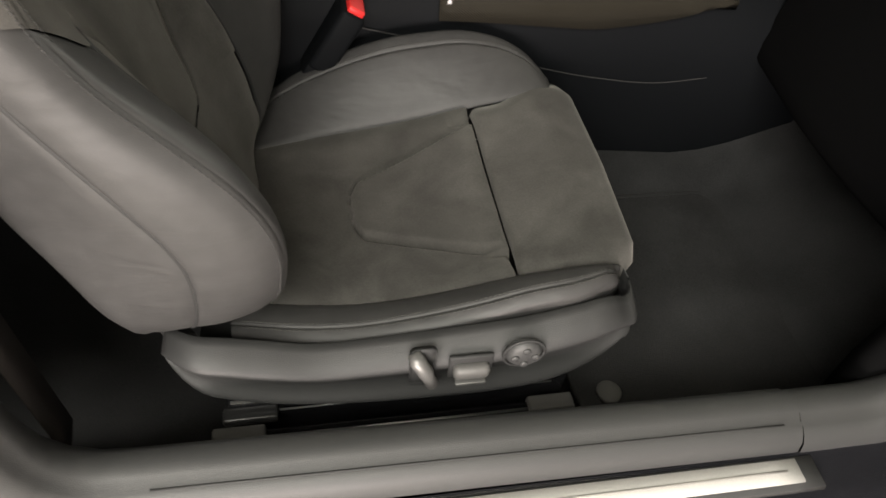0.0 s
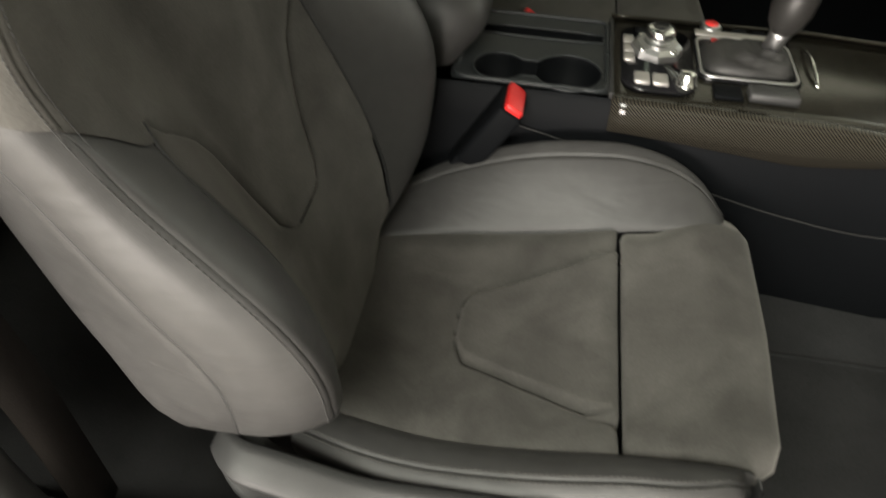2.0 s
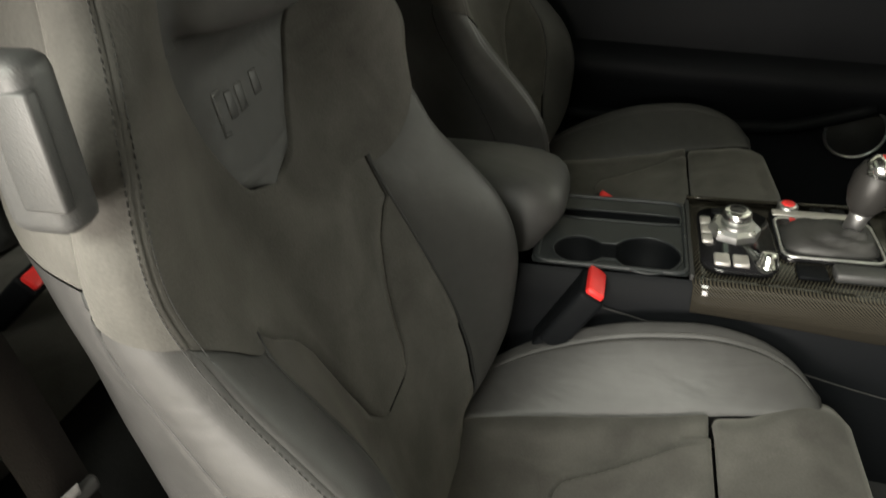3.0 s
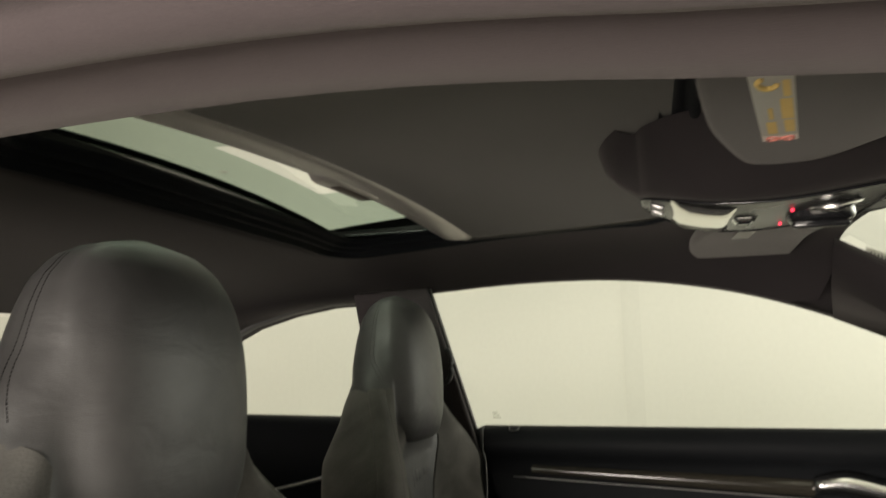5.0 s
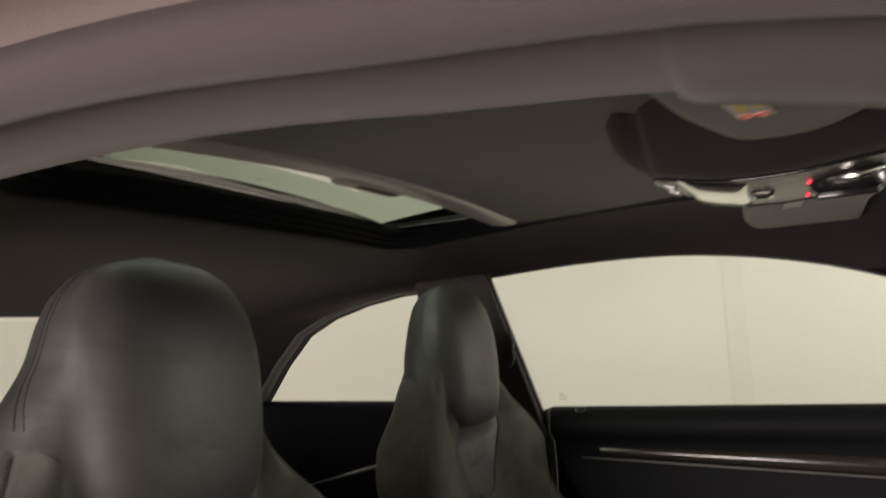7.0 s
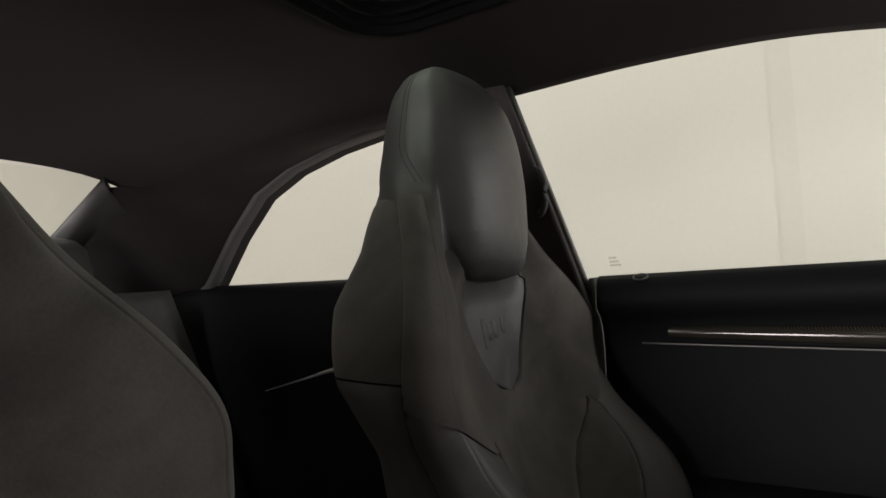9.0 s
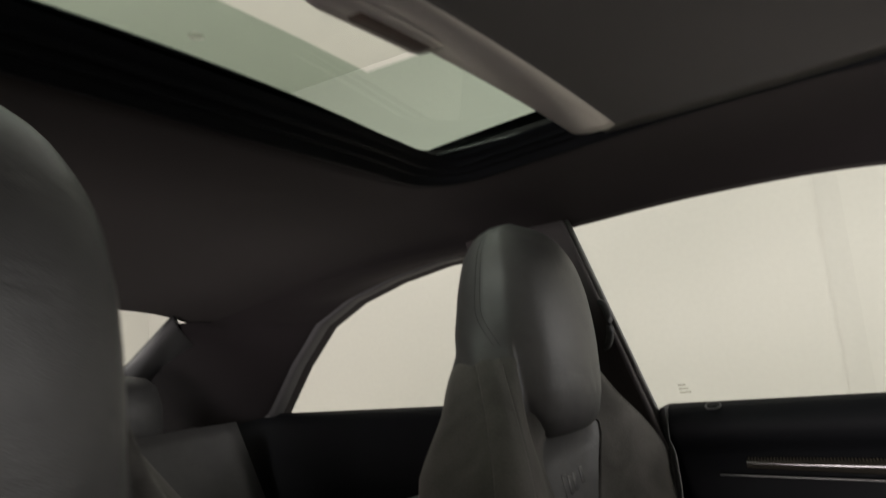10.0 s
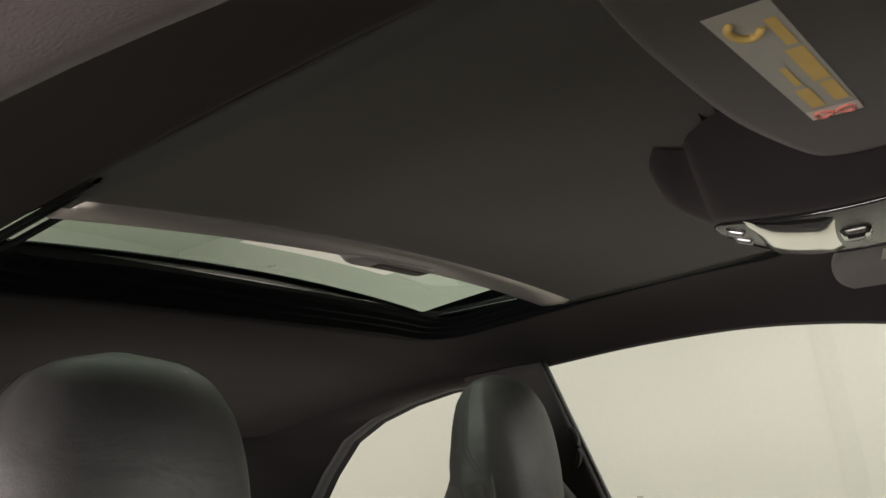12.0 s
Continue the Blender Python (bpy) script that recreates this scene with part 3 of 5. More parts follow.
def build_sill():
    sill = thing("door_sill", "black plastic door sill with a silver tread plate", "door sill")
    sill["kind"] = "structure"
    prof = [(-0.635, 0.29), (-0.64, 0.40), (-0.647, 0.465), (-0.655, 0.488), (-0.665, 0.499), (-0.678, 0.503), (-0.69, 0.501), (-0.697, 0.495), (-0.702, 0.495), (-0.709, 0.49), (-0.715, 0.482), (-0.718, 0.468)]
    out = [(-0.718, 0.468), (-0.722, 0.464), (-0.752, 0.462), (-0.77, 0.452), (-0.785, 0.43), (-0.79, 0.36), (-0.78, 0.2)]
    # the trim climbs at its rear end towards the pillar
    lift = lambda x: 0.5 * max(0, -0.03 - x) ** 1.6 + 0.035 * max(0, 0.62 - x)
    path = [(x, 0.503 + 0.035 * (0.62 - x)) for x in np.linspace(0.62, -0.02, 24)]
    path += [(-0.04, 0.5275), (-0.058, 0.5375), (-0.07, 0.553), (-0.078, 0.575), (-0.083, 0.61), (-0.087, 0.66), (-0.095, 0.75), (-0.11, 0.9), (-0.14, 1.1), (-0.19, 1.3)]
    rows = []
    for k, (px, pz) in enumerate(path):
        (ax, az), (bx, bz) = path[max(0, k - 1)], path[min(len(path) - 1, k + 1)]
        n = math.hypot(bx - ax, bz - az)
        nx, nz = (bz - az) / n, -(bx - ax) / n
        rows.append([(px + nx * (z - 0.503), y, pz + nz * (z - 0.503)) for y, z in prof if z > 0.38 or k < 24])if k < 24 else rows.append([(px + nx * max(-0.09, z - 0.503), y, pz + nz * max(-0.09, z - 0.503)) for y, z in prof])
    part("sill_trim", grid(rows), PLASTIC, sill, "black grained plastic sill trim")
    rows = [[(x, y - 0.001, z - 0.002 + 0.7 * max(0, x - 0.7) ** 1.3 * (1 if y > -0.71 else 0.6)) for y, z in prof] for x in np.linspace(0.6212, 1.1, 30)]
    part("sill_trim", grid(rows), PLASTIC, sill, "black plastic footwell side trim")
    rows = [[(x, y, z + 0.6 * lift(x)) for y, z in out] for x in np.linspace(-0.6, 1.2, 30)]
    part("painted_sill", grid(rows), PAINT, sill, "glossy black painted sill")
    def strip(x0, x1, y0, y1, z):
        rows = []
        for x in np.linspace(x0, x1, 24):
            up = 0.6 * lift(x)
            rows.append([(x, y0, z - 0.006 + up), (x, y0 + 0.002, z + up), (x, y1 - 0.002, z + up), (x, y1, z - 0.006 + up)])
        return grid(rows, True, True)
    p = part("tread_plate", strip(-0.1, 0.612, -0.75, -0.722, 0.4685), PLATE, sill, "brushed silver tread plate")
    part("plate_frame", strip(-0.12, 0.632, -0.756, -0.7195, 0.4665), PLASTIC, sill, "dark frame round the tread plate")
    part("groove", strip(-0.05, 0.598, -0.739, -0.733, 0.4692), BARGREY, p)
    # carpet strip and well between seat and sill
    setting(part("baseboard", box(-0.5, 0.45, -0.634, -0.57, 0.28, 0.36, 0.01), CARPET), "black carpet well beside the seat", "trim")
    part("sill_seam", tube([(x, -0.7, 0.4945 + lift(x)) for x in np.linspace(0.0, 0.6, 12)], 0.0014, 6), RUBBER, sill)


build_sill()


def build_far_door():
    d = thing("door_1", "closed black passenger door with a gloss trim strip", "door")
    d["kind"] = "structure"
    prof = [(0.735, 1.0), (0.722, 1.009), (0.70, 1.010), (0.686, 1.003), (0.676, 0.985), (0.672, 0.96), (0.69, 0.945), (0.70, 0.93), (0.705, 0.89), (0.70, 0.84), (0.695, 0.76), (0.692, 0.70), (0.692, 0.58)]
    xs = np.linspace(-0.012, 1.15, 40)
    rows = [[(x, y, z) for y, z in prof] for x in xs]
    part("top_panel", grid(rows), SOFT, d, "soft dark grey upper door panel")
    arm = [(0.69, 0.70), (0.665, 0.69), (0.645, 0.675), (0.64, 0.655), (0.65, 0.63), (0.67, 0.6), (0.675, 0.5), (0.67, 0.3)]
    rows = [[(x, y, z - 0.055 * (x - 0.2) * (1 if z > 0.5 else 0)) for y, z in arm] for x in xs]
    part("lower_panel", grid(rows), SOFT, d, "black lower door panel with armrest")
    rows = []
    for x in np.linspace(0.09, 0.645, 24):
        z = 0.918 - 0.02 * (x - 0.1) / 0.5
        h = 0.008 + 0.008 * min(1, (x - 0.05) / 0.5)
        rows.append([(x, 0.699, z + h), (x, 0.692, z + h * 0.7), (x, 0.690, z), (x, 0.692, z - h * 0.7), (x, 0.699, z - h)])
    part("trim_strip", grid(rows), CARBON, d, "glossy carbon trim strip")
    b = tube([(x, 0.6905, 0.918 - 0.02 * (x - 0.1) / 0.5 - 0.017 - 0.004 * (x - 0.1)) for x in np.linspace(0.05, 0.66, 20)], 0.0014, 8)
    part("chrome_line", b, SWITCH, d, "thin satin metal line")
    # door handle
    rows = []
    for k, x in enumerate(np.linspace(0.645, 0.80, 14)):
        s = math.sin(math.pi * min(1, (k + 1) / 8) / 2)
        rows.append([(x, 0.688, 0.915 + 0.02 * s - 0.25 * max(0, x - 0.7)), (x, 0.670, 0.91 + 0.012 * s - 0.25 * max(0, x - 0.7)), (x, 0.672, 0.895 - 0.25 * max(0, x - 0.7)), (x, 0.69, 0.885 - 0.2 * max(0, x - 0.7))])
    part("handle", grid(rows, True, True), CHROME, d, "polished metal inner handle")
    # lock pin ring
    part("lock_pin", disc((0.055, 0.69, 1.0045), (0, -0.4, 1), 0.008, 0.004, 20), SOFT, d, "small round lock pin")
    part("pin_ring", tube([(0.055 + 0.011 * math.cos(a), 0.69 + 0.01 * math.sin(a), 1.0055 + 0.004 * math.sin(a)) for a in np.linspace(0, 2 * math.pi, 24)], 0.0015, 6), PLASTIC, d)
    ring = part("speaker_ring", tube([(0.70 + 0.058 * math.cos(a), 0.668, 0.535 + 0.055 * math.sin(a)) for a in np.linspace(0, 2 * math.pi, 40)], 0.0035, 8), SATIN, d, "thin metal ring of the loudspeaker")
    part("speaker_grille", disc((0.70, 0.672, 0.535), (0, 1, 0), 0.055, 0.006, 32), RUBBER, d)
    b = tube([(x, 0.655, 0.56 - 0.02 * math.sin((x - 0.05) * 4) + 0.35 * max(0, x - 0.55) ** 1.2) for x in np.linspace(0.0, 0.72, 24)], 0.014, 10)
    part("pocket_rim", b, SOFT, d, "rim of the door pocket")
    part("rear_gap", box(-0.0225, -0.013, 0.672, 0.735, 0.6, 1.008, 0.002), RUBBER, d)


build_far_door()


def build_shell():
    """Plain closing parts: rear shelf, rear window, windscreen, front, near rear side."""
    def sheet(name, pts, mat, label, cat, thick=0.02):
        bm = bmesh.new()
        bm.faces.new([bm.verts.new(p) for p in pts])
        return setting(part(name, solid(bm, thick) if thick > 0.005 else bm, mat, smooth=False), label, cat)
    glass = sheet("rear_window", [(-0.9, -0.52, 1.262), (-0.9, 0.52, 1.262), (-1.55, 0.60, 0.94), (-1.55, -0.60, 0.94)], GLASS, "sloping clear rear window", "window", 0.004)
    glass.visible_shadow = False
    ws = sheet("windscreen", [(0.68, -0.52, 1.372), (0.68, 0.52, 1.372), (1.45, 0.68, 0.95), (1.45, -0.68, 0.95)], GLASS, "sloping clear windscreen", "windscreen", 0.004)
    ws.visible_shadow = False
    sheet("rear_shelf", [(-0.85, -0.62, 0.97), (-0.85, 0.62, 0.97), (-1.65, 0.62, 0.95), (-1.65, -0.62, 0.95)], SOFT, "black rear parcel shelf", "shelf")
    for s in (-1, 1):
        rows = [[(-0.895, s * 0.485, 1.258), (-0.91, s * 0.51, 1.24), (-0.91, s * 0.56, 1.20)], [(-1.2, s * 0.52, 1.11), (-1.21, s * 0.55, 1.085), (-1.21, s * 0.62, 1.04)], [(-1.55, s * 0.55, 0.94), (-1.56, s * 0.58, 0.92), (-1.56, s * 0.65, 0.9)]]
        setting(part("rear_glass_frame", solid(grid(rows), 0.02), PLASTIC), "dark trim beside the rear window", "trim")
    # small printed tag tucked in at the windscreen edge
    tag = thing("printed_tag", "small grey printed tag at the windscreen edge", "tag")
    a, b = Vector((0.738, 0.532, 1.326)), Vector((0.80, 0.535, 1.297))
    rows = [[a + (b - a) * t + Vector((0, 0.004, 0.022)) * q for t in (0, 0.5, 1)] for q in (0, 1)]
    part("card", solid(grid(rows), 0.0008), LABEL, tag, "grey card", smooth=False)
    for k in range(9):
        t0 = 0.1 + 0.09 * k
        rows = [[a + (b - a) * t + Vector((0, -0.0012, 0)) + Vector((0, 0.004, 0.022)) * q for t in (t0, t0 + 0.045)] for q in (0.25, 0.75)]
        part("print_bar", solid(grid(rows), 0.0004), PLASTIC, tag, smooth=False)
    # front pillars
    for s in (-1, 1):
        rows = [[(0.68, s * 0.49, 1.362), (0.69, s * 0.58, 1.30), (0.70, s * 0.635, 1.24)], [(1.05, s * 0.57, 1.165), (1.02, s * 0.64, 1.10), (1.03, s * 0.66, 1.10)], [(1.45, s * 0.68, 0.93), (1.45, s * 0.71, 0.90), (1.46, s * 0.73, 0.90)]]
        setting(part("front_pillar_cover", solid(grid(rows), 0.02), LINER), "dark cloth front pillar cover", "trim")
    rows = [[(x, y, z) for y in np.linspace(-0.68, 0.68, 20)] for x, z in ((1.5, 0.93), (1.2, 0.95), (1.0, 0.93), (0.93, 0.88), (0.92, 0.78), (0.98, 0.66), (1.05, 0.6), (1.12, 0.3))]
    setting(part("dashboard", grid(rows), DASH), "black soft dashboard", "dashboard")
    # knee panel under the dashboard, its lower edge extended to shade the footwell
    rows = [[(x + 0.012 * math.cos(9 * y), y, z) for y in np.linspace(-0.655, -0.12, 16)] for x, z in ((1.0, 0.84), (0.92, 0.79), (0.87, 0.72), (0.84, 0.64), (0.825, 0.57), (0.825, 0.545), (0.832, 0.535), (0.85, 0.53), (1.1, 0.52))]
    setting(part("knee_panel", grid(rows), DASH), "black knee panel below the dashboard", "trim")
    rows = [[(x, -0.66, z) for x in np.linspace(-1.6, -0.32, 12)] for z in np.linspace(0.25, 1.0, 6)]
    setting(part("rear_side_panel", solid(grid(rows), 0.02), SOFT), "dark rear side panel behind the driver seat", "trim")
    # near side pillar behind the driver's door
    rows = [[(-0.30 + dx, -0.64 + dy, 0.5) for dx, dy in ((0, 0.02), (0.08, 0.03), (0.14, 0.0), (0.15, -0.06), (0.1, -0.12))],
            [(-0.30 + dx, -0.62 + dy, 1.0) for dx, dy in ((0, 0.02), (0.06, 0.03), (0.10, 0.0), (0.11, -0.06), (0.06, -0.12))],
            [(-0.36 + dx, -0.60 + dy, 1.31) for dx, dy in ((0, 0.02), (0.06, 0.03), (0.1, 0.0), (0.11, -0.06), (0.06, -0.12))]]
    setting(part("pillar_cover", solid(grid(rows), 0.02), PLASTIC), "dark pillar cover behind the open door", "pillar trim")


build_shell()

# ---- front seats ----
# backrest by height: front of the middle, stitched crest, piping, rounding towards the rear, rear face
FRONT = [(0.47, 0.09), (0.53, 0.08), (0.60, 0.058), (0.667, 0.034), (0.8, -0.012), (0.84, -0.026), (0.88, -0.042), (0.92, -0.052), (0.96, -0.059), (1.02, -0.067), (1.07, -0.074), (1.1, -0.08), (1.125, -0.084)]
CREST_X = [(0.47, 0.08), (0.545, 0.09), (0.56, 0.101), (0.6, 0.118), (0.64, 0.124), (0.68, 0.126), (0.72, 0.119), (0.76, 0.1), (0.8, 0.067), (0.84, 0.031), (0.88, 0.008), (0.92, 0.0), (0.96, -0.002), (1.0, -0.016), (1.05, -0.043), (1.08, -0.057), (1.1, -0.066), (1.125, -0.073)]
CREST_Y = [(0.47, 0.1), (0.545, 0.125), (0.56, 0.152), (0.58, 0.182), (0.6, 0.194), (0.64, 0.211), (0.68, 0.221), (0.72, 0.227), (0.76, 0.23), (0.8, 0.228), (0.84, 0.225), (0.88, 0.226), (0.92, 0.232), (0.96, 0.231), (1.0, 0.207), (1.05, 0.167), (1.08, 0.149), (1.1, 0.138), (1.125, 0.127)]
PIPE_X = [(0.545, 0.012), (0.56, 0.025), (0.58, 0.038), (0.6, 0.045), (0.64, 0.052), (0.68, 0.052), (0.72, 0.042), (0.76, 0.024), (0.8, 0.001), (0.84, -0.022), (0.88, -0.039), (0.92, -0.041), (0.96, -0.041), (1.0, -0.05), (1.05, -0.074), (1.1, -0.094), (1.125, -0.104)]
PIPE_Y = [(0.545, 0.165), (0.56, 0.185), (0.58, 0.211), (0.6, 0.221), (0.64, 0.231), (0.68, 0.236), (0.72, 0.24), (0.76, 0.243), (0.8, 0.241), (0.84, 0.238), (0.88, 0.239), (0.92, 0.241), (0.96, 0.236), (1.0, 0.213), (1.05, 0.175), (1.1, 0.148), (1.125, 0.136)]
ROUND_X = [(0.545, -0.005), (0.56, -0.012), (0.6, -0.029), (0.64, -0.042), (0.68, -0.058), (0.72, -0.074), (0.76, -0.088), (0.8, -0.101), (0.84, -0.11), (0.88, -0.118), (0.95, -0.128), (1.0, -0.134), (1.05, -0.138), (1.1, -0.138), (1.125, -0.127)]
ROUND_Y = [(0.545, 0.17), (0.56, 0.19), (0.6, 0.207), (0.68, 0.205), (0.76, 0.196), (0.84, 0.187), (0.9, 0.187), (0.95, 0.19), (1.0, 0.173), (1.05, 0.145), (1.1, 0.125), (1.125, 0.121)]
REAR_X = [(0.545, -0.05), (0.56, -0.06), (0.64, -0.085), (0.72, -0.115), (0.8, -0.14), (0.88, -0.168), (0.95, -0.186), (1.0, -0.188), (1.05, -0.182), (1.1, -0.172), (1.125, -0.166)]
SEAM2 = [(0.47, 0.085), (0.56, 0.1), (0.60, 0.112), (0.64, 0.125), (0.68, 0.138), (0.72, 0.152), (0.76, 0.165), (0.8, 0.173), (0.84, 0.17), (0.868, 0.15), (0.95, 0.125), (1.02, 0.112), (1.1, 0.1), (1.125, 0.095)]
SEAM2_IN = [(0.47, 0.1), (0.56, 0.122), (0.608, 0.126), (0.664, 0.126), (0.736, 0.121), (0.808, 0.119), (0.868, 0.122), (0.95, 0.118), (1.02, 0.112), (1.1, 0.1), (1.125, 0.095)]
SEAM1 = [(0.47, 0.02), (0.648, 0.022), (0.652, 0.036), (0.658, 0.045), (0.667, 0.051), (0.69, 0.058), (0.735, 0.075), (0.775, 0.092), (0.8, 0.11), (0.822, 0.135), (0.84, 0.16), (1.28, 0.16)]
TOPZ = 1.116


def back_x(z, y):
    """Front face of the backrest at height z, y from the seat's middle."""
    crest, f, lo = smooth_interp(CREST_Y, z), smooth_interp(FRONT, z), 0.055
    t = min(1, max(0, (abs(y) - lo) / (crest - lo)))
    return f + (smooth_interp(CREST_X, z) - f) * t * t * (3 - 2 * t)


def spline(pts, t):
    """A point on a smooth curve through pts, t from 0 to 1."""
    n = len(pts) - 1
    k = min(int(t * n), n - 1)
    u = t * n - k
    a, b, e, f = pts[max(k - 1, 0)], pts[k], pts[k + 1], pts[min(k + 2, n)]
    return 0.5 * (2 * b + (e - a) * u + (2 * a - 5 * b + 4 * e - f) * u * u + (3 * b - a - 3 * e + f) * u**3)


def side_curve(z, sg):
    """Plan of the backrest's flank at height z: crest, piping, rounding, middle of the rear."""
    more = interp([(0.85, 0), (0.92, 0.012), (1.0, 0.012), (1.06, 0.004), (1.1, 0.002)], z) if sg == -1 else 0
    p = [Vector((smooth_interp(tx, z), smooth_interp(ty, z) + more)) for tx, ty in ((CREST_X, CREST_Y), (PIPE_X, PIPE_Y), (ROUND_X, ROUND_Y))]
    p[0].y -= more
    p[2].x -= 2 * more
    rear = smooth_interp(REAR_X, z)
    out = (p[1] - p[0]).orthogonal().normalized()
    out = out if out.y > 0 else -out
    front = [p[0], p[0].lerp(p[1], 0.3) + out * 0.008, p[0].lerp(p[1], 0.7) + out * 0.007, p[1]]
    back = [p[1], p[1].lerp(p[2], 0.5) + Vector((-0.002, 0.006)), p[2], Vector((rear + 0.012, p[2].y * 0.6)), Vector((rear, 0))]
    return front, back


def strip_steps(n):
    return [0, 0.025, 0.1] + [0.1 + 0.8 * k / n for k in range(1, n)] + [0.9, 0.975, 1]


def pillow(t, depth, puff):
    """Offset across a panel: sunk at both seams, full in the middle."""
    edge = min(t, 1 - t)
    return (-depth if edge < 0.01 else 0) + puff * (1 - (2 * t - 1) ** 4)


def back_panel(name, za, zb, ya, yb, c, m, mat, parent, label="", n=6, nz=20, depth=0.006, puff=0.004, ends=True, inner=None, foot=False, head=None):
    """One upholstered panel of the backrest between two seams, given as offsets by height."""
    rows = []
    za_, zb_ = (f if callable(f) else (lambda t, f=f: f) for f in (za, zb))
    for k in strip_steps(nz):
        row = []
        for t in strip_steps(n):
            z = za_(t) + (zb_(t) - za_(t)) * k
            a, b = ya(z), yb(z)
            y = a + (b - a) * t
            off = min(pillow(t, depth if inner is None or t > 0.5 else inner(z), puff), pillow(k, depth, puff) if ends else 9)
            if foot and k == 0:
                off = -0.0016
            x = back_x(z, y) if head is None else head(z, y)
            row.append((x + off, c + m * y, z))
        rows.append(row)
    return part(name, grid(rows), mat, parent, label)


def stitches(path_fn, t0, t1, length, r=0.00055, gap=0.3):
    """Short raised threads along a path."""
    bm = bmesh.new()
    n = int(length / 0.0045)
    for k in range(n):
        a, b = path_fn(t0 + (t1 - t0) * k / n), path_fn(t0 + (t1 - t0) * (k + 1 - gap) / n)
        tube([a, b], r, 5, bm)
    return bm


def build_seat(c, m, label, driver, set_back=0.0):
    side_shift = 0.015 if driver else 0.007
    seat = thing("front_seat", label, "car seat", "front seats")
    s3 = lambda z: smooth_interp(CREST_Y, z)
    s2 = lambda z, sg: smooth_interp(SEAM2 if sg == 1 else SEAM2_IN, z)
    s1 = lambda z, sg: min(interp(SEAM1, z), s2(z, sg) - 0.001)
    MID = 0.012
    cut = lambda t: 0.842 + 0.045 * t**1.6
    ZS, ZV = 0.85, 0.648
    back = new("backrest")
    back.parent = seat
    PADW = [(1.016, 0.05), (1.02, 0.082), (1.03, 0.098), (1.05, 0.106), (1.1, 0.112), (1.15, 0.112), (1.19, 0.109), (1.22, 0.103), (1.243, 0.092), (1.262, 0.075), (1.274, 0.05), (1.281, 0.012)]
    PADX = [(1.016, -0.042), (1.02, -0.028), (1.03, -0.017), (1.05, -0.01), (1.1, -0.007), (1.15, -0.009), (1.2, -0.017), (1.235, -0.029), (1.258, -0.044), (1.272, -0.061), (1.281, -0.082)]
    BACKX = [(1.016, -0.09), (1.04, -0.115), (1.08, -0.13), (1.1114, -0.135), (1.1125, -0.167), (1.15, -0.162), (1.2, -0.154), (1.235, -0.146), (1.258, -0.134), (1.272, -0.118), (1.281, -0.095)]
    FLANK = [(1.016, 0.045), (1.03, 0.085), (1.05, 0.09), (1.1114, 0.095), (1.1125, 0.137), (1.13, 0.132), (1.16, 0.123), (1.19, 0.115), (1.22, 0.106), (1.243, 0.094), (1.262, 0.076), (1.274, 0.05), (1.281, 0.012)]
    def pad_half(z, sg):
        """Front half of the headrest's section on one side: centre, pad, crest."""
        pw, fx = smooth_interp(PADW, z), smooth_interp(PADX, z) + set_back
        d = fx - interp(BACKX, max(z, 1.1125))
        near = sg * side_shift * min(1, (z - 1.016) / 0.03)
        return [Vector((fx - a * d, b * pw - near)) for a, b in ((0, 0), (0.025, 0.42), (0.11, 0.78), (0.26, 0.985))]
    def neck(zs, sg):
        """The shoulders' outline from the pad to the middle of the rear."""
        front, back_ = side_curve(zs, sg)
        a, b = pad_half(TOPZ, sg)[3], front[0]
        return [a.lerp(b, 0.5) + Vector((0.004, 0.001)), b, back_[0], back_[2], back_[3], back_[4]]
    def shoulder(z, y):
        """Suede front, swelling towards the headrest's section at its top."""
        w = min(1, max(0, (z - 0.985) / 0.095))
        if w == 0:
            return back_x(z, y)
        sg = 1 if y > 0 else -1
        tab = [(p.y, p.x) for p in pad_half(TOPZ, sg)[1:] + neck(TOPZ, sg)[:2]]
        crest, py = smooth_interp(CREST_Y, z), tab[2][0]
        q = min(1, max(0, (abs(y) - py) / (crest - py)))
        sec = smooth_interp(tab, abs(y) if q == 0 else py + (tab[-1][0] - py) * q)
        sec += (smooth_interp(CREST_X, z) - tab[-1][1]) * q - 0.006 * (1 - q) ** 6
        w = w * w * (3 - 2 * w)
        return back_x(z, y) + (sec - back_x(z, y)) * w
    # middle: lumbar part, side wedges, upper panel
    back_panel("lumbar_panel", 0.47, ZV, (lambda z: -s2(z, -1)), (lambda z: s2(z, 1)), c, m, SUEDE, back, "grey suede lumbar panel", 16, ends=False, puff=0, depth=0.005)
    for sg in (-1, 1):
        back_panel("wedge_panel", ZV, ZS, (lambda z: MID + sg * (s1(z, sg) - sg * MID)), (lambda z: sg * s2(z, sg)), c, m, SUEDE, back, "", 10, 50, puff=0.0, depth=0.004, ends=False)
    back_panel("middle_panel", ZV, ZS, (lambda z: -s1(z, -1)), (lambda z: s1(z, 1)), c, m, SUEDE, back, "grey suede back panel", 24, 50, ends=False, puff=0, depth=0.005, foot=True)
    # upper suede panel round the insert
    ins = lambda z: interp([(0.80, 0.0), (0.884, 0.0), (0.886, 0.02), (0.89, 0.031), (0.9, 0.042), (0.92, 0.054), (0.95, 0.072), (1.0, 0.094), (1.016, 0.097), (1.032, 0.07), (1.12, 0.05)], z)
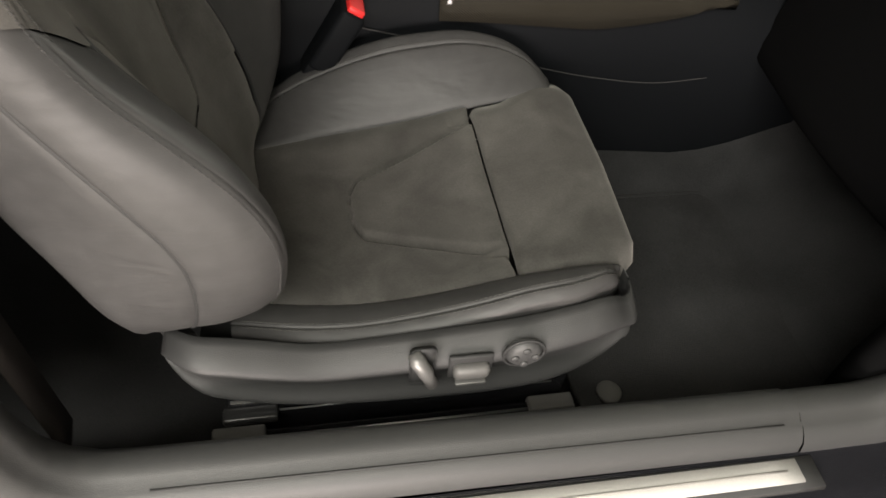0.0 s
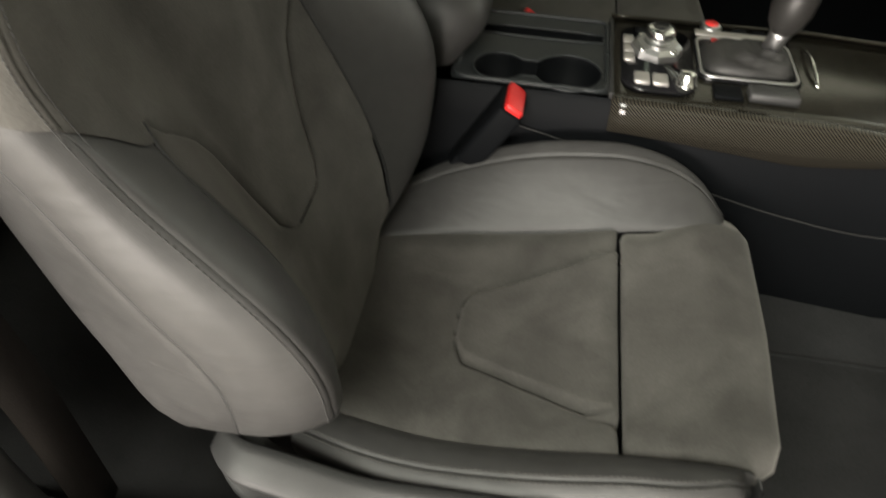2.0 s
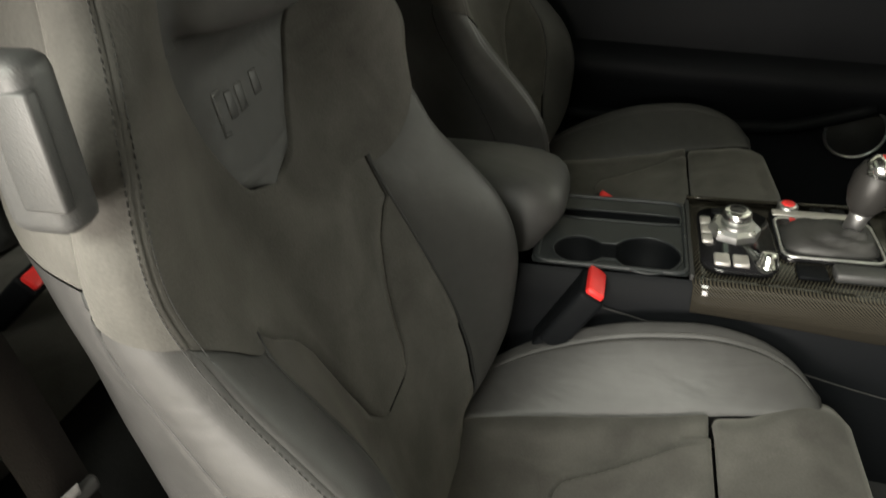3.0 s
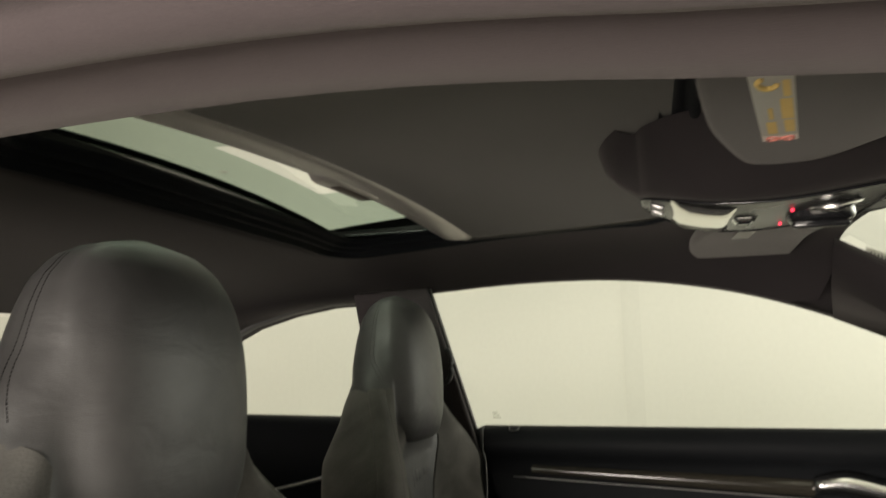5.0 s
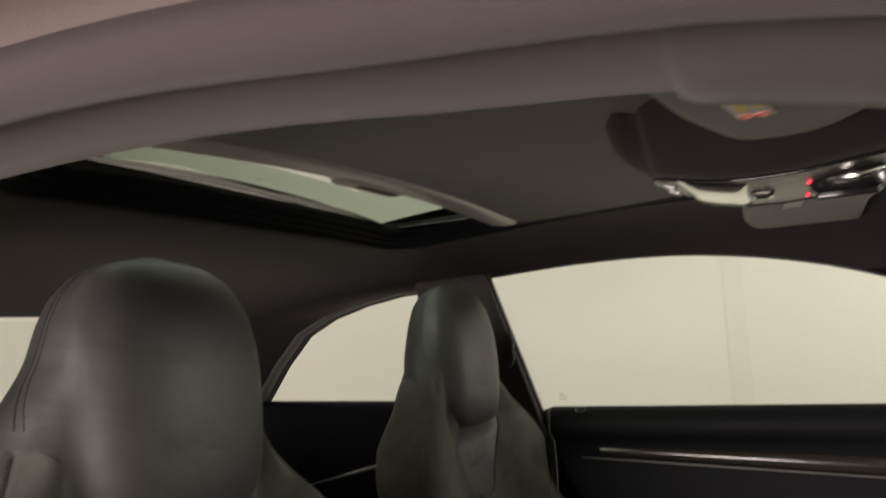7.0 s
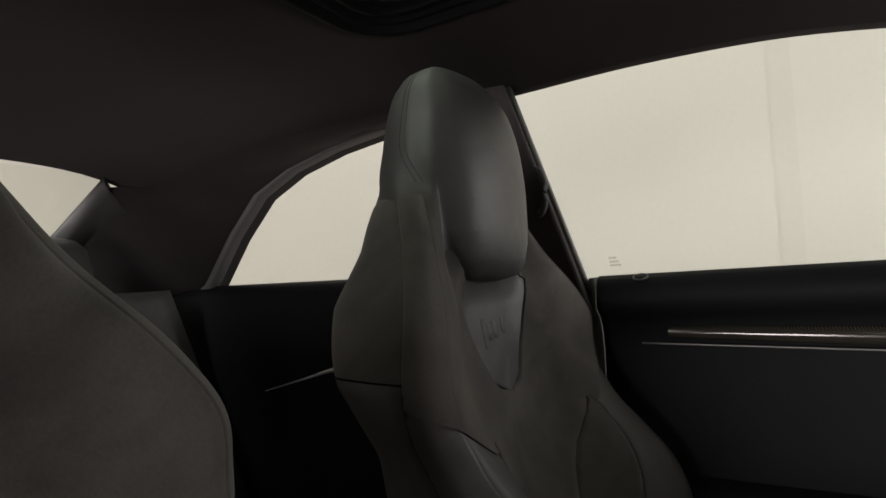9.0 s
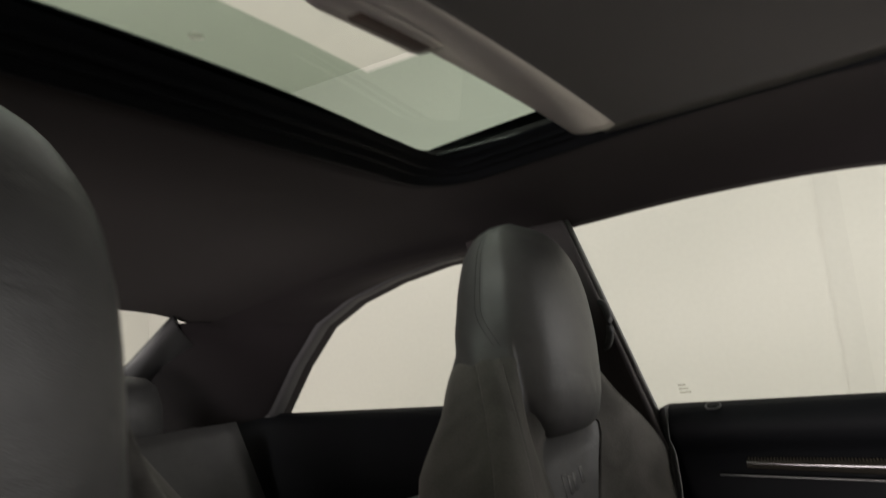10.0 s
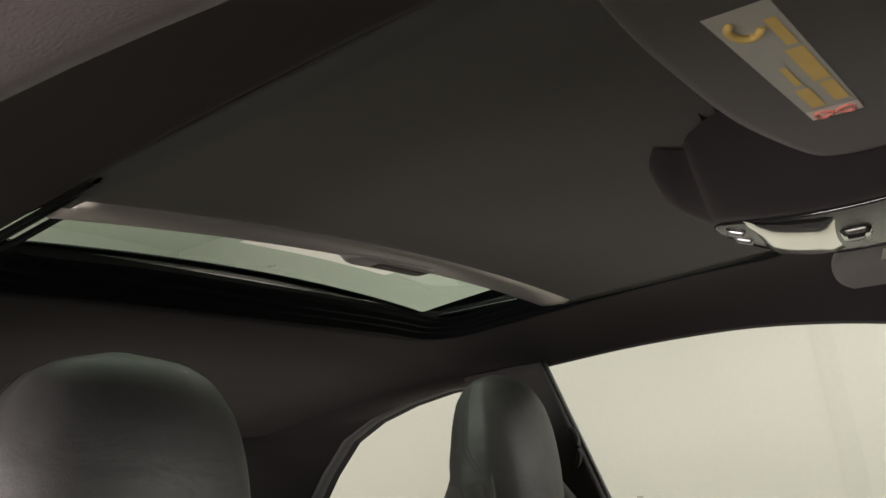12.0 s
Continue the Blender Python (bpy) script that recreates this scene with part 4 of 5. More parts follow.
    for sg in (-1, 1):
        back_panel("upper_panel", ZS, (lambda t: TOPZ - 0.024 - 0.03 * (1 - t)), (lambda z: MID + sg * ins(z)), (lambda z: sg * s2(z, sg)), c, m, SUEDE, back, "grey suede back panel", 10, 60, ends=False, depth=0.0, puff=0, inner=(lambda z: 0.0042 if ins(z) > 0.004 else 0), head=shoulder)
        back_panel("shoulder_panel", cut, (lambda t: TOPZ - 0.024 * (1 - t) ** 2), (lambda z: sg * s2(z, sg)), (lambda z: sg * s3(z)), c, m, SUEDE, back, "grey suede shoulder", 12, 40, ends=False, depth=0.0015, puff=0, inner=(lambda z: 0), head=shoulder)
        back_panel("side_bolster", 0.522, cut, (lambda z: sg * s2(z, sg)), (lambda z: sg * s3(z)), c, m, LEATHER, back, "black leather bolster", 10, 26, puff=0.004, depth=0.0025)
        at = lambda p, z: Vector((p.x, c + m * sg * p.y, z))
        for nm, z0, z1, mat in (("bolster_side", 0.522, 0.0, LEATHER), ("shoulder_side", 0.0, TOPZ, SUEDE)):
            rows = []
            edge = lambda t: 0.887 + 0.022 * t
            for k in strip_steps(36):
                row = []
                for t in strip_steps(10):
                    z = (z0 or edge(t)) + ((z1 or edge(t)) - (z0 or edge(t))) * k
                    sink = 0.002 if t in (0, 1) or (mat is LEATHER and k == 1) else 0
                    p = spline(side_curve(z, sg)[0], t)
                    p = Vector((p.x - sink * (t < 0.5), p.y - sink))
                    row.append(at(p.lerp(Vector((-0.09, 0)), 0.03) if mat is SUEDE and k == 1 else p, z))
                rows.append(row)
            part(nm, grid(rows), mat, back, "grey suede shoulder" if mat is SUEDE else "black leather bolster side")
        for nm, z0, z1, mat in (("side_panel", 0.522, 0.93, LEATHER), ("shoulder_rear", 0.932, TOPZ, SUEDE)):
            rows = []
            for z in np.linspace(z0, z1, 44 if mat is LEATHER else 20):
                row = []
                for t in strip_steps(20):
                    p = spline(side_curve(z, sg)[1], t)
                    p = Vector((p.x, p.y - 0.002 * (t == 0)))
                    row.append(at(p.lerp(Vector((-0.09, 0)), 0.03) if z == TOPZ else p, z))
                rows.append(row)
            part(nm, grid(rows), mat, back, "black leather rear of the backrest" if mat is LEATHER else "grey suede shoulder")
        for off in (-0.006, 0.007) if sg == 1 else ():
            def fn(z, o=off):
                if o < 0:
                    return Vector((back_x(z, s3(z) + o) + 0.0007, c + m * sg * (s3(z) + o), z))
                p = spline(side_curve(z, sg)[0], 0.11)
                return at(p + Vector((0.0004, 0.0006)), z)
            part("stitching", stitches(fn, 0.575, 1.112, 0.58, 0.00045, 0.4), DARKTHREAD, back, "dark double stitching", fix=False)
        part("seam", tube([(back_x(z, s2(z, sg)) - 0.0012, c + m * sg * s2(z, sg), z) for z in np.linspace(0.55, ZS, 40)], 0.0019, 6), RUBBER, back, "dark sewn seam beside the bolster")
        part("piping", tube([at(side_curve(z, sg)[1][0] - Vector((0, 0.0015)), z) for z in np.linspace(0.57, 0.93, 40)], 0.0022, 6), RUBBER, back, "dark piping")
    # insert below the headrest
    rows = []
    for k in strip_steps(24):
        z = 0.88 + (1.05 - 0.88) * k
        wi = max(0.004, ins(z) + 0.005)
        rows.append([(shoulder(z, MID + t * wi) - 0.003 + 0.0014 * (1 - t**8), c + m * (MID + t * wi), z) for t in np.linspace(-1, 1, 17)])
    insert = part("insert", grid(rows), LEATHER, back, "smooth leather insert with an embossed emblem")
    # headrest: the shell narrows upwards, with a thick pad in front
    def ring(z):
        """Section of the headrest; at its foot it takes up the outline of the shoulders."""
        pw, fx, bx, sw = (interp(t, z) if t in (FLANK, BACKX) else smooth_interp(t, z) for t in (PADW, PADX, BACKX, FLANK))
        fx += set_back
        d = fx - bx
        high = [(fx - 0.4 * d, pw + 0.6 * (sw - pw)), (fx - 0.55 * d, sw), (fx - 0.76 * d, 0.91 * sw), (fx - 0.92 * d, 0.66 * sw), (bx, 0.33 * sw), (bx, 0.0)]
        k = min(1, max(0, (z - TOPZ) / 0.06))
        k = k * k * (3 - 2 * k)
        zs, loops = min(max(z, 1.07), 1.125), []
        fit_in = interp([(1.016, 0.9), (1.07, 0.968), (1.1, 0.98), (TOPZ, 0.996)], z)
        for sg in (1, -1):
            low = [Vector((-0.09, 0)).lerp(p, fit_in) for p in neck(zs, sg)]
            far = sg * side_shift * min(1, max(0, (z - TOPZ) / 0.07))
            loops.append(pad_half(z, sg) + [lo.lerp(Vector(hi), k) - Vector((0, far)) for lo, hi in zip(low, high)])
        loop = loops[0] + [Vector((p.x, -p.y)) for p in loops[1][-2:0:-1]]
        n, out = len(loop), []
        for q in range(n):
            a, b, e, f = (loop[(q + o) % n] for o in (-1, 0, 1, 2))
            for t in (0, 0.25, 0.5, 0.75):
                p = 0.5 * (2 * b + (e - a) * t + (2 * a - 5 * b + 4 * e - f) * t * t + (3 * b - a - 3 * e + f) * t**3)
                out.append(Vector((p.x, c + m * p.y, z)))
        return out
    zz = [1.016, 1.018, 1.021, 1.025, 1.03, 1.037, 1.045, 1.06, 1.08, 1.1, 1.108, 1.1115, 1.113, 1.117, 1.122, 1.13, *np.linspace(1.138, 1.235, 12), 1.243, 1.25, 1.257, 1.263, 1.268, 1.272, 1.276, 1.279, 1.281]
    rings = [ring(z) for z in zz]
    for q in range(len(zz)):
        for k in (20, 52):
            mid = sum(rings[q], Vector()) / 72
            rings[q][k] = rings[q][k].lerp(Vector((mid.x, mid.y, zz[q])), 0.003 if 14 < q < 33 else 0)
    part("headrest", grid(rings, True, True), LEATHER, back, "black leather headrest built into the backrest")
    for sg in (-1, 1):
        for o in (-0.6, 0.6):
            k0 = 20 if sg == 1 else 52
            pts = [r[k0 + (1 if o > 0 else -1)] * 0.6 + r[k0] * 0.4 for r in rings[15:-5]]
            fn = lambda t, pts=pts: pts[int(t)].lerp(pts[min(int(t) + 1, len(pts) - 1)], t % 1)
            part("stitching", stitches(fn, 0, len(pts) - 1.01, 0.2, 0.0006), DARKTHREAD, back, "stitched headrest seam", fix=False)
    # embossed emblem: plain raised shapes
    for dy, dz, ww, hh in ((0.038, 0.0, 0.004, 0.036), (0.033, 0.016, 0.012, 0.004), (0.034, -0.016, 0.01, 0.004), (0.018, 0.002, 0.012, 0.022), (0.002, 0.003, 0.012, 0.022), (-0.024, 0.006, 0.013, 0.02)):
        z = 0.954 + dz
        xf = back_x(z, dy) - 0.0025
        bm = box(-0.0017, 0.0017, -ww / 2, ww / 2, -hh / 2, hh / 2, 0.0012, 2)
        bmesh.ops.transform(bm, matrix=pose(xf, c - dy + m * MID, z, 0, -9, 0), verts=bm.verts)
        part("emblem", bm, LEATHER, insert, "embossed emblem")
    # seat belt guide on the shoulder
    if driver:
        g = part("belt_guide", box(-0.045, -0.008, c + m * 0.252 - 0.013, c + m * 0.252 + 0.013, 0.98, 1.065, 0.009, 3), PLASTIC, back, "dark plastic belt guide")
        part("belt_slot", box(-0.03, -0.0065, c + m * 0.262 - 0.004, c + m * 0.262 + 0.004, 0.995, 1.052, 0.002), PLASTIC, g, "dark edge")

    # cushion
    base = new("cushion")
    base.parent = seat
    TOP = [(0.07, 0.505), (0.12, 0.508), (0.2, 0.513), (0.3, 0.53), (0.36, 0.545), (0.42, 0.555), (0.46, 0.559), (0.49, 0.555), (0.5, 0.53), (0.505, 0.50), (0.498, 0.475)]
    top = lambda x: smooth_interp(TOP[:8], x)
    hw = lambda x: smooth_interp([(0.07, 0.125), (0.15, 0.14), (0.36, 0.15), (0.5, 0.155)], x)
    def cush(x, y):
        dip = 0.006 * (1 - min(1, abs(y) / 0.15) ** 2)
        return top(x) - dip + 0.0012 * noise.noise((x * 22, y * 22, 3 + c))
    EMB = [(0.192, 0.0), (0.196, 0.03), (0.205, 0.048), (0.24, 0.062), (0.36, 0.118)]
    ny = strip_steps(90)
    rows = []
    xs = [0.07 + (0.359 - 0.07) * k for k in strip_steps(110)]
    for x in xs:
        row = []
        for t in ny:
            y = (2 * t - 1) * hw(x)
            e = 0.0
            if x > 0.185:
                lim = interp(EMB, x) if x > 0.192 else -1
                d = min(lim - abs(y), (x - 0.19) * 1.2)
                e = -0.008 * math.exp(-(d / 0.0045) ** 2) + 0.005 * min(1, max(0, d / 0.006))
            edge = -0.006 if t in (0, 1) or x in (xs[0], xs[-1]) else 0
            row.append((x, c + m * y, cush(x, y) + e + edge))
        rows.append(row)
    ny = strip_steps(26)
    nose = lambda u: 0.004 * u * u + 0.018 * (max(0, abs(u) - 0.86) / 0.14) ** 2.4 + 0.008 * max(0, u)
    part("seat_panel", grid(rows), SUEDE, base, "grey suede seat panel with an embossed outline")
    rows = []
    prof = [(0.3645, -0.012), (0.366, -0.002)] + [(x, 0) for x in np.linspace(0.37, 0.488, 12)]
    for x, dz in prof:
        row = []
        for t in ny:
            u = 2 * t - 1
            y = u * (hw(x) + 0.018 * min(1, max(0, x - 0.42) / 0.05)) - 0.019 * min(1, max(0, x - 0.40) / 0.06)
            row.append((x - nose(u) * max(0, (x - 0.4)) / 0.088, c + m * y, cush(x, y) + dz - 0.02 * max(0, abs(u) - 0.93) / 0.07))
        rows.append(row)
    for a in np.linspace(0.15, 1, 10):
        an = a * math.pi * 0.62
        row = []
        for t in ny:
            u = 2 * t - 1
            y = u * 0.172 * (1 - 0.1 * a * a) - 0.019
            row.append((0.491 - nose(u) + 0.023 * math.sin(an), c + m * y, cush(0.47, 0.1) - (0.03 - 0.012 * u * u) * (1 - math.cos(an)) - 0.02 * max(0, abs(u) - 0.93) / 0.07))
        rows.append(row)
    last = rows[-1]
    rows.append([(x - 0.04, c + (y - c) * 0.9, z - 0.02) for x, y, z in last])
    part("thigh_support", grid(rows), SUEDE, base, "grey suede pull-out thigh support")
    rim_y = lambda x, sg: smooth_interp([(0.06, 0.165), (0.12, 0.185), (0.25, 0.198), (0.36, 0.198), (0.41, 0.196), (0.44, 0.186), (0.46, 0.174), (0.468, 0.158)] if sg == 1 and driver else [(0.06, 0.20), (0.12, 0.226), (0.25, 0.238), (0.38, 0.238), (0.43, 0.23), (0.465, 0.208), (0.49, 0.172)], x)
    RIDGE = [(0.06, 0.008), (0.10, 0.027), (0.16, 0.053), (0.25, 0.078), (0.34, 0.072), (0.40, 0.057), (0.44, 0.04), (0.47, 0.022), (0.49, 0.006)]
    ROLL = [(0.05, 0.008), (0.1, 0.014), (0.2, 0.02), (0.32, 0.025), (0.42, 0.025), (0.44, 0.022), (0.455, 0.013), (0.463, 0.002), (0.468, -0.014)]
    def roll_point(x, q, sg):
        """A point across a cushion bolster, q from the seat panel (0) over the top to the rim (1)."""
        low = sg == 1 and driver
        xt = 0.06 + (x - 0.06) * 0.43 / (0.408 if low else 0.415)
        y0, y1, z0 = hw(x) - 0.002, rim_y(x, sg), top(min(x, 0.46)) - 0.006
        if low:
            h = smooth_interp(ROLL, x)
            s_ = min(1, q / 0.72)
            y = y0 + (y1 - y0) * s_
            z = z0 + h * math.sin(min(1, s_ / 0.8) * math.pi / 2) ** 0.8
            if q > 0.5:
                z -= (0.02 + h) * ((q - 0.5) / 0.5) ** 2
                y += 0.004 * math.sin(math.pi * (q - 0.5) / 0.5)
            return y, z
        h = smooth_interp(RIDGE, xt)
        y = y0 + (y1 - y0) * (1 - (1 - q) ** 1.6) if q < 1 else y1
        z = z0 + h * math.sin(math.pi * min(1, q * 0.62)) ** 0.9
        if q > 0.8:
            z -= (h * 0.55 + 0.015) * ((q - 0.8) / 0.2) ** 1.5
        return y, z
    for sg in (-1, 1):
        low = sg == 1 and driver
        for name, f0, f1, lab in (("cushion_bolster", 0.0, 0.55, "black leather cushion bolster"), ("bolster_side", 0.55, 1.0, "black leather bolster side")):
            rows = []
            for x in np.linspace(0.06, 0.468 if low else 0.475, 44):
                row = []
                for t in strip_steps(10):
                    y, z = roll_point(x, f0 + (f1 - f0) * t, sg)
                    row.append((x, c + m * sg * y, z - (0.002 if t in (0, 1) else 0)))
                if f1 == 1.0:
                    row.append((x, c + m * sg * (rim_y(x, sg) - 0.004), 0.48))
                rows.append(row)
            for dx, dz in ((0.006, 0.006), (0.009, 0.018), (0.009, 0.06)):
                rows.append([(x + dx, c + (y - c) * 0.985, max(0.47, z - dz)) for x, y, z in rows[43]])
            part(name, grid(rows), LEATHER, base, lab)
        for q in (0.51, 0.59):
            def f2(x, q=q):
                y, z = roll_point(x, q, sg)
                return Vector((x, c + m * sg * y, z + 0.0006))
            part("stitching", stitches(f2, 0.07, 0.455 if low else 0.44, 0.37, 0.00045), THREAD, base, "grey double stitching", fix=False)
    # plastic side cover
    SIDE_TOP = [(0.0, 0.53), (0.004, 0.541), (0.012, 0.55), (0.025, 0.556), (0.05, 0.557), (0.09, 0.548), (0.14, 0.535), (0.2, 0.536), (0.263, 0.541), (0.355, 0.549), (0.41, 0.556), (0.44, 0.556), (0.455, 0.55), (0.47, 0.538)]
    SIDE_BOT = [(0.0, 0.528), (0.004, 0.519), (0.012, 0.511), (0.03, 0.498), (0.08, 0.475), (0.16, 0.457), (0.26, 0.45), (0.33, 0.45), (0.37, 0.453), (0.4, 0.46), (0.43, 0.473), (0.452, 0.487), (0.466, 0.498), (0.47, 0.501)]
    for sg in (-1, 1):
        rows = []
        for x in (0.0, 0.002, 0.005, *np.linspace(0.009, 0.466, 52)):
            zt, zb = smooth_interp(SIDE_TOP, x) - (0.04 if sg == -1 or not driver else 0), smooth_interp(SIDE_BOT, x) - (0.02 if sg == -1 or not driver else 0)
            bow = 1 - (abs(x - 0.21) / 0.27) ** 5
            yo = 0.205 + 0.034 * max(0, bow) ** 0.7 - 0.03 * max(0, 1 - x / 0.045) ** 2
            row = []
            for t in np.linspace(0, 1, 22):
                z = zt + (zb - zt) * t
                y = yo - 0.030 * (1 - min(1, t / 0.3)) ** 2 - 0.012 * max(0, (t - 0.85) / 0.15) ** 2 - 0.013 * math.sin(math.pi * min(1, max(0, (t - 0.28) / 0.66)))
                row.append((x, c + m * sg * y, z))
            row.insert(0, (x, c + m * sg * (yo - 0.034), zt - 0.005))
            row.insert(0, (x, c + m * sg * (yo - 0.036), zt - 0.06))
            row.append((x, c + m * sg * (yo - 0.07), zb - 0.002))
            rows.append(row)
        front = rows[-1]
        for a in (18, 36, 54, 72, 90):
            f, g = math.sin(math.radians(a)), 1 - math.cos(math.radians(a))
            rows.append([(x + 0.016 * f, y - m * sg * 0.03 * g, z - 0.003 * g + 0.012 * g * (z < 0.515)) for x, y, z in front])
        rows.append([(x - 0.004, y - m * sg * 0.05, z) for x, y, z in rows[-1]])
        cover = part("side_cover", grid(rows, False, False), COVER, base, "dark grained plastic side cover")
        if sg == 1 and driver:
            y = c + m * 0.2385
            sw = part("tilt_switch", tube([(0.236, y - 0.001, 0.548), (0.238, y - 0.008, 0.545), (0.246, y - 0.011, 0.53), (0.253, y - 0.009, 0.507), (0.252, y - 0.003, 0.497)], [0.007, 0.0085, 0.008, 0.0075, 0.0055], 12), SWITCH, cover, "chrome backrest switch")
            part("switch_seat", box(0.232, 0.258, y - 0.002, y + 0.003, 0.494, 0.552, 0.006), RUBBER, cover)
            part("slide_switch", box(0.275, 0.312, y - 0.012, y + 0.003, 0.506, 0.525, 0.006, 3), CAPGREY, cover, "satin seat slide switch")
            part("switch_seat", box(0.271, 0.316, y - 0.002, y + 0.003, 0.50, 0.534, 0.002), RUBBER, cover)
            part("switch_foot", box(0.278, 0.309, y - 0.011, y - 0.003, 0.4975, 0.5015, 0.001), SWITCH, cover)
            kn = part("lumbar_knob", disc((0.346, y - 0.001, 0.531), (0, m, 0), 0.018, 0.010, 36, 0.004), PLASTIC, cover, "round dark lumbar switch")
            for a in range(4):
                part("knob_mark", disc((0.346 + 0.0105 * math.cos(a * math.pi / 2), y - 0.0072, 0.531 + 0.0105 * math.sin(a * math.pi / 2)), (0, m, 0), 0.0042, 0.002, 14, 0.0008), PLASTIC, kn)
            part("knob_rim", tube([(0.346 + 0.021 * math.cos(a), y - 0.001, 0.531 + 0.021 * math.sin(a)) for a in np.linspace(0, 2 * math.pi, 40)], 0.0016, 6), RUBBER, cover)
    # runners
    for sg in (-1, 1):
        y = c + m * sg * 0.232
        r = part("runner", box(0.035, 0.42, y - 0.006, y + 0.006, 0.398, 0.412, 0.003), GLOSS, base, "black steel seat runner")
        # bright tube drawn in as the highlight on the glossy runner
        part("runner_highlight", tube([(0.086, y + m * sg * 0.004, 0.4118), (0.371, y + m * sg * 0.004, 0.4112)], 0.0019, 6), SATIN, r, "highlight drawn along the runner")
        part("upper_rail", tube([(0.1, y - m * sg * 0.024, 0.417), (0.405, y - m * sg * 0.024, 0.419)], 0.0013, 6), SATIN, base, "thin bright rail edge")
        part("bracket", box(0.04, 0.098, y - m * sg * 0.034, y - m * sg * 0.016, 0.404, 0.416, 0.003) if m * sg > 0 else box(0.04, 0.098, y + 0.016, y + 0.034, 0.404, 0.416, 0.003), PANEL, base, "dark runner bracket")
        part("runner_end", box(0.03, 0.085, y - 0.01, y + 0.01, 0.392, 0.417, 0.003), CAPGREY, r)
        part("runner_end", box(0.372, 0.425, y - 0.01, y + 0.01, 0.392, 0.417, 0.003), CAPGREY, r)
        part("track", box(0.045, 0.43, y - m * sg * 0.045 - 0.012, y - m * sg * 0.045 + 0.012, 0.30, 0.44, 0.004), GLOSS, base, "black steel seat track")
        part("track_edge", tube([(0.05, y - m * sg * 0.03, 0.43), (0.41, y - m * sg * 0.03, 0.437)], 0.0025, 6), SATIN, base)
    part("underside", box(0.02, 0.44, c - 0.17, c + 0.17, 0.42, 0.47, 0.01), RUBBER, base)
    return seat


build_seat(-0.37, -1, "black leather and grey suede driver seat with electric switches", True, 0.008)
build_seat(0.37, 1, "black leather and grey suede front passenger seat", False, -0.012)


# ---- console ----


def build_console():
    con = thing("center_console", "black centre console with cup holders and a gear lever", "console")
    y0, y1 = -0.104, 0.09
    mid = (y0 + y1) / 2
    # body sides
    for s, yy in ((-1, y0), (1, y1)):
        prof = lambda x: [(0.0, 0.643), (0.006, 0.637), (0.009, 0.60), (0.012, 0.55), (0.012, 0.5), (0.01, 0.4), (0.012, 0.3)]
        rows = [[(x, yy + s * (d + 0.03 * max(0, x - 0.35) * (1 if z < 0.62 else 0)), z - (0.05 * max(0, x - 0.6) if z > 0.5 else 0)) for d, z in prof(x)] for x in np.linspace(-0.25, 0.95, 40)]
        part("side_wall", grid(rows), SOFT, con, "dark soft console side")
        fn = lambda x: Vector((x, yy + s * (0.0135 + 0.03 * max(0, x - 0.35)), smooth_interp([(0.2, 0.605), (0.32, 0.575), (0.45, 0.54), (0.58, 0.512), (0.68, 0.502), (0.76, 0.51)], x)))
        part("stitching", tube([fn(x) for x in np.linspace(0.2, 0.76, 40)], 0.0009, 5), DARKTHREAD, con, "fine grey seam")
    # rear top with cup holders
    def ring_sheet(x0, x1, ya, yb, z, holes, mat, name, label):
        bm = bmesh.new()
        outer = rounded_loop(x0, x1, ya, yb, 0.008, 96)
        vo = [bm.verts.new((x, y, z)) for x, y in outer]
        edges = [bm.edges.new((vo[k], vo[(k + 1) % len(vo)])) for k in range(len(vo))]
        for h in holes:
            vh = [bm.verts.new((x, y, z)) for x, y in h]
            edges += [bm.edges.new((vh[k], vh[(k + 1) % len(vh)])) for k in range(len(vh))]
        bmesh.ops.triangle_fill(bm, edges=edges, use_beauty=True, use_dissolve=False)
        return part(name, bm, mat, con, label, smooth=False)
    def blob(n=96):
        """Outline of two joined cup holders."""
        pts = []
        for k in range(n):
            a = 2 * math.pi * k / n
            best = 0
            for r in np.linspace(0.01, 0.12, 140):
                x, y = 0.238 + r * math.cos(a), -0.062 + r * math.sin(a)
                inside = math.hypot(x - 0.193, y + 0.064) < 0.034 or math.hypot(x - 0.278, y + 0.062) < 0.043 or (abs(x - 0.235) < 0.03 and abs(y + 0.062) < 0.02)
                best = r if inside else best
            pts.append((0.238 + best * math.cos(a), -0.062 + best * math.sin(a)))
        return pts
    slot = rounded_loop(0.157, 0.322, 0.018, 0.045, 0.006, 48)
    cups = blob()
    ring_sheet(0.135, 0.329, y0 + 0.001, y1 - 0.001, 0.646, [cups, slot], TRAY, "cup_tray", "dark plastic tray with cup holders")
    for h, d, nm in ((cups, 0.085, "cup_holder"), (slot, 0.04, "slot")):
        cx, cy = sum(p[0] for p in h) / len(h), sum(p[1] for p in h) / len(h)
        rows = [[(x, y, 0.646) for x, y in h], [(cx + (x - cx) * 0.97, cy + (y - cy) * 0.97, 0.643) for x, y in h], [(cx + (x - cx) * 0.93, cy + (y - cy) * 0.93, 0.646 - d) for x, y in h], [(cx + (x - cx) * 0.02, cy + (y - cy) * 0.02, 0.645 - d) for x, y in h]]
        part(nm, grid(rows, True), SOFT, con, "black well")
        part("well_rim", tube([(x, y, 0.647) for x, y in h + h[:1]], 0.0018, 6), TRAY, con, "raised rim of the well")
    border = rounded_loop(0.141, 0.326, y0 + 0.006, y1 - 0.008, 0.014, 96)
    part("tray_border", tube([(x, y, 0.647) for x, y in border + border[:1]], 0.0032, 8), TRAY, con, "raised border of the cup tray")
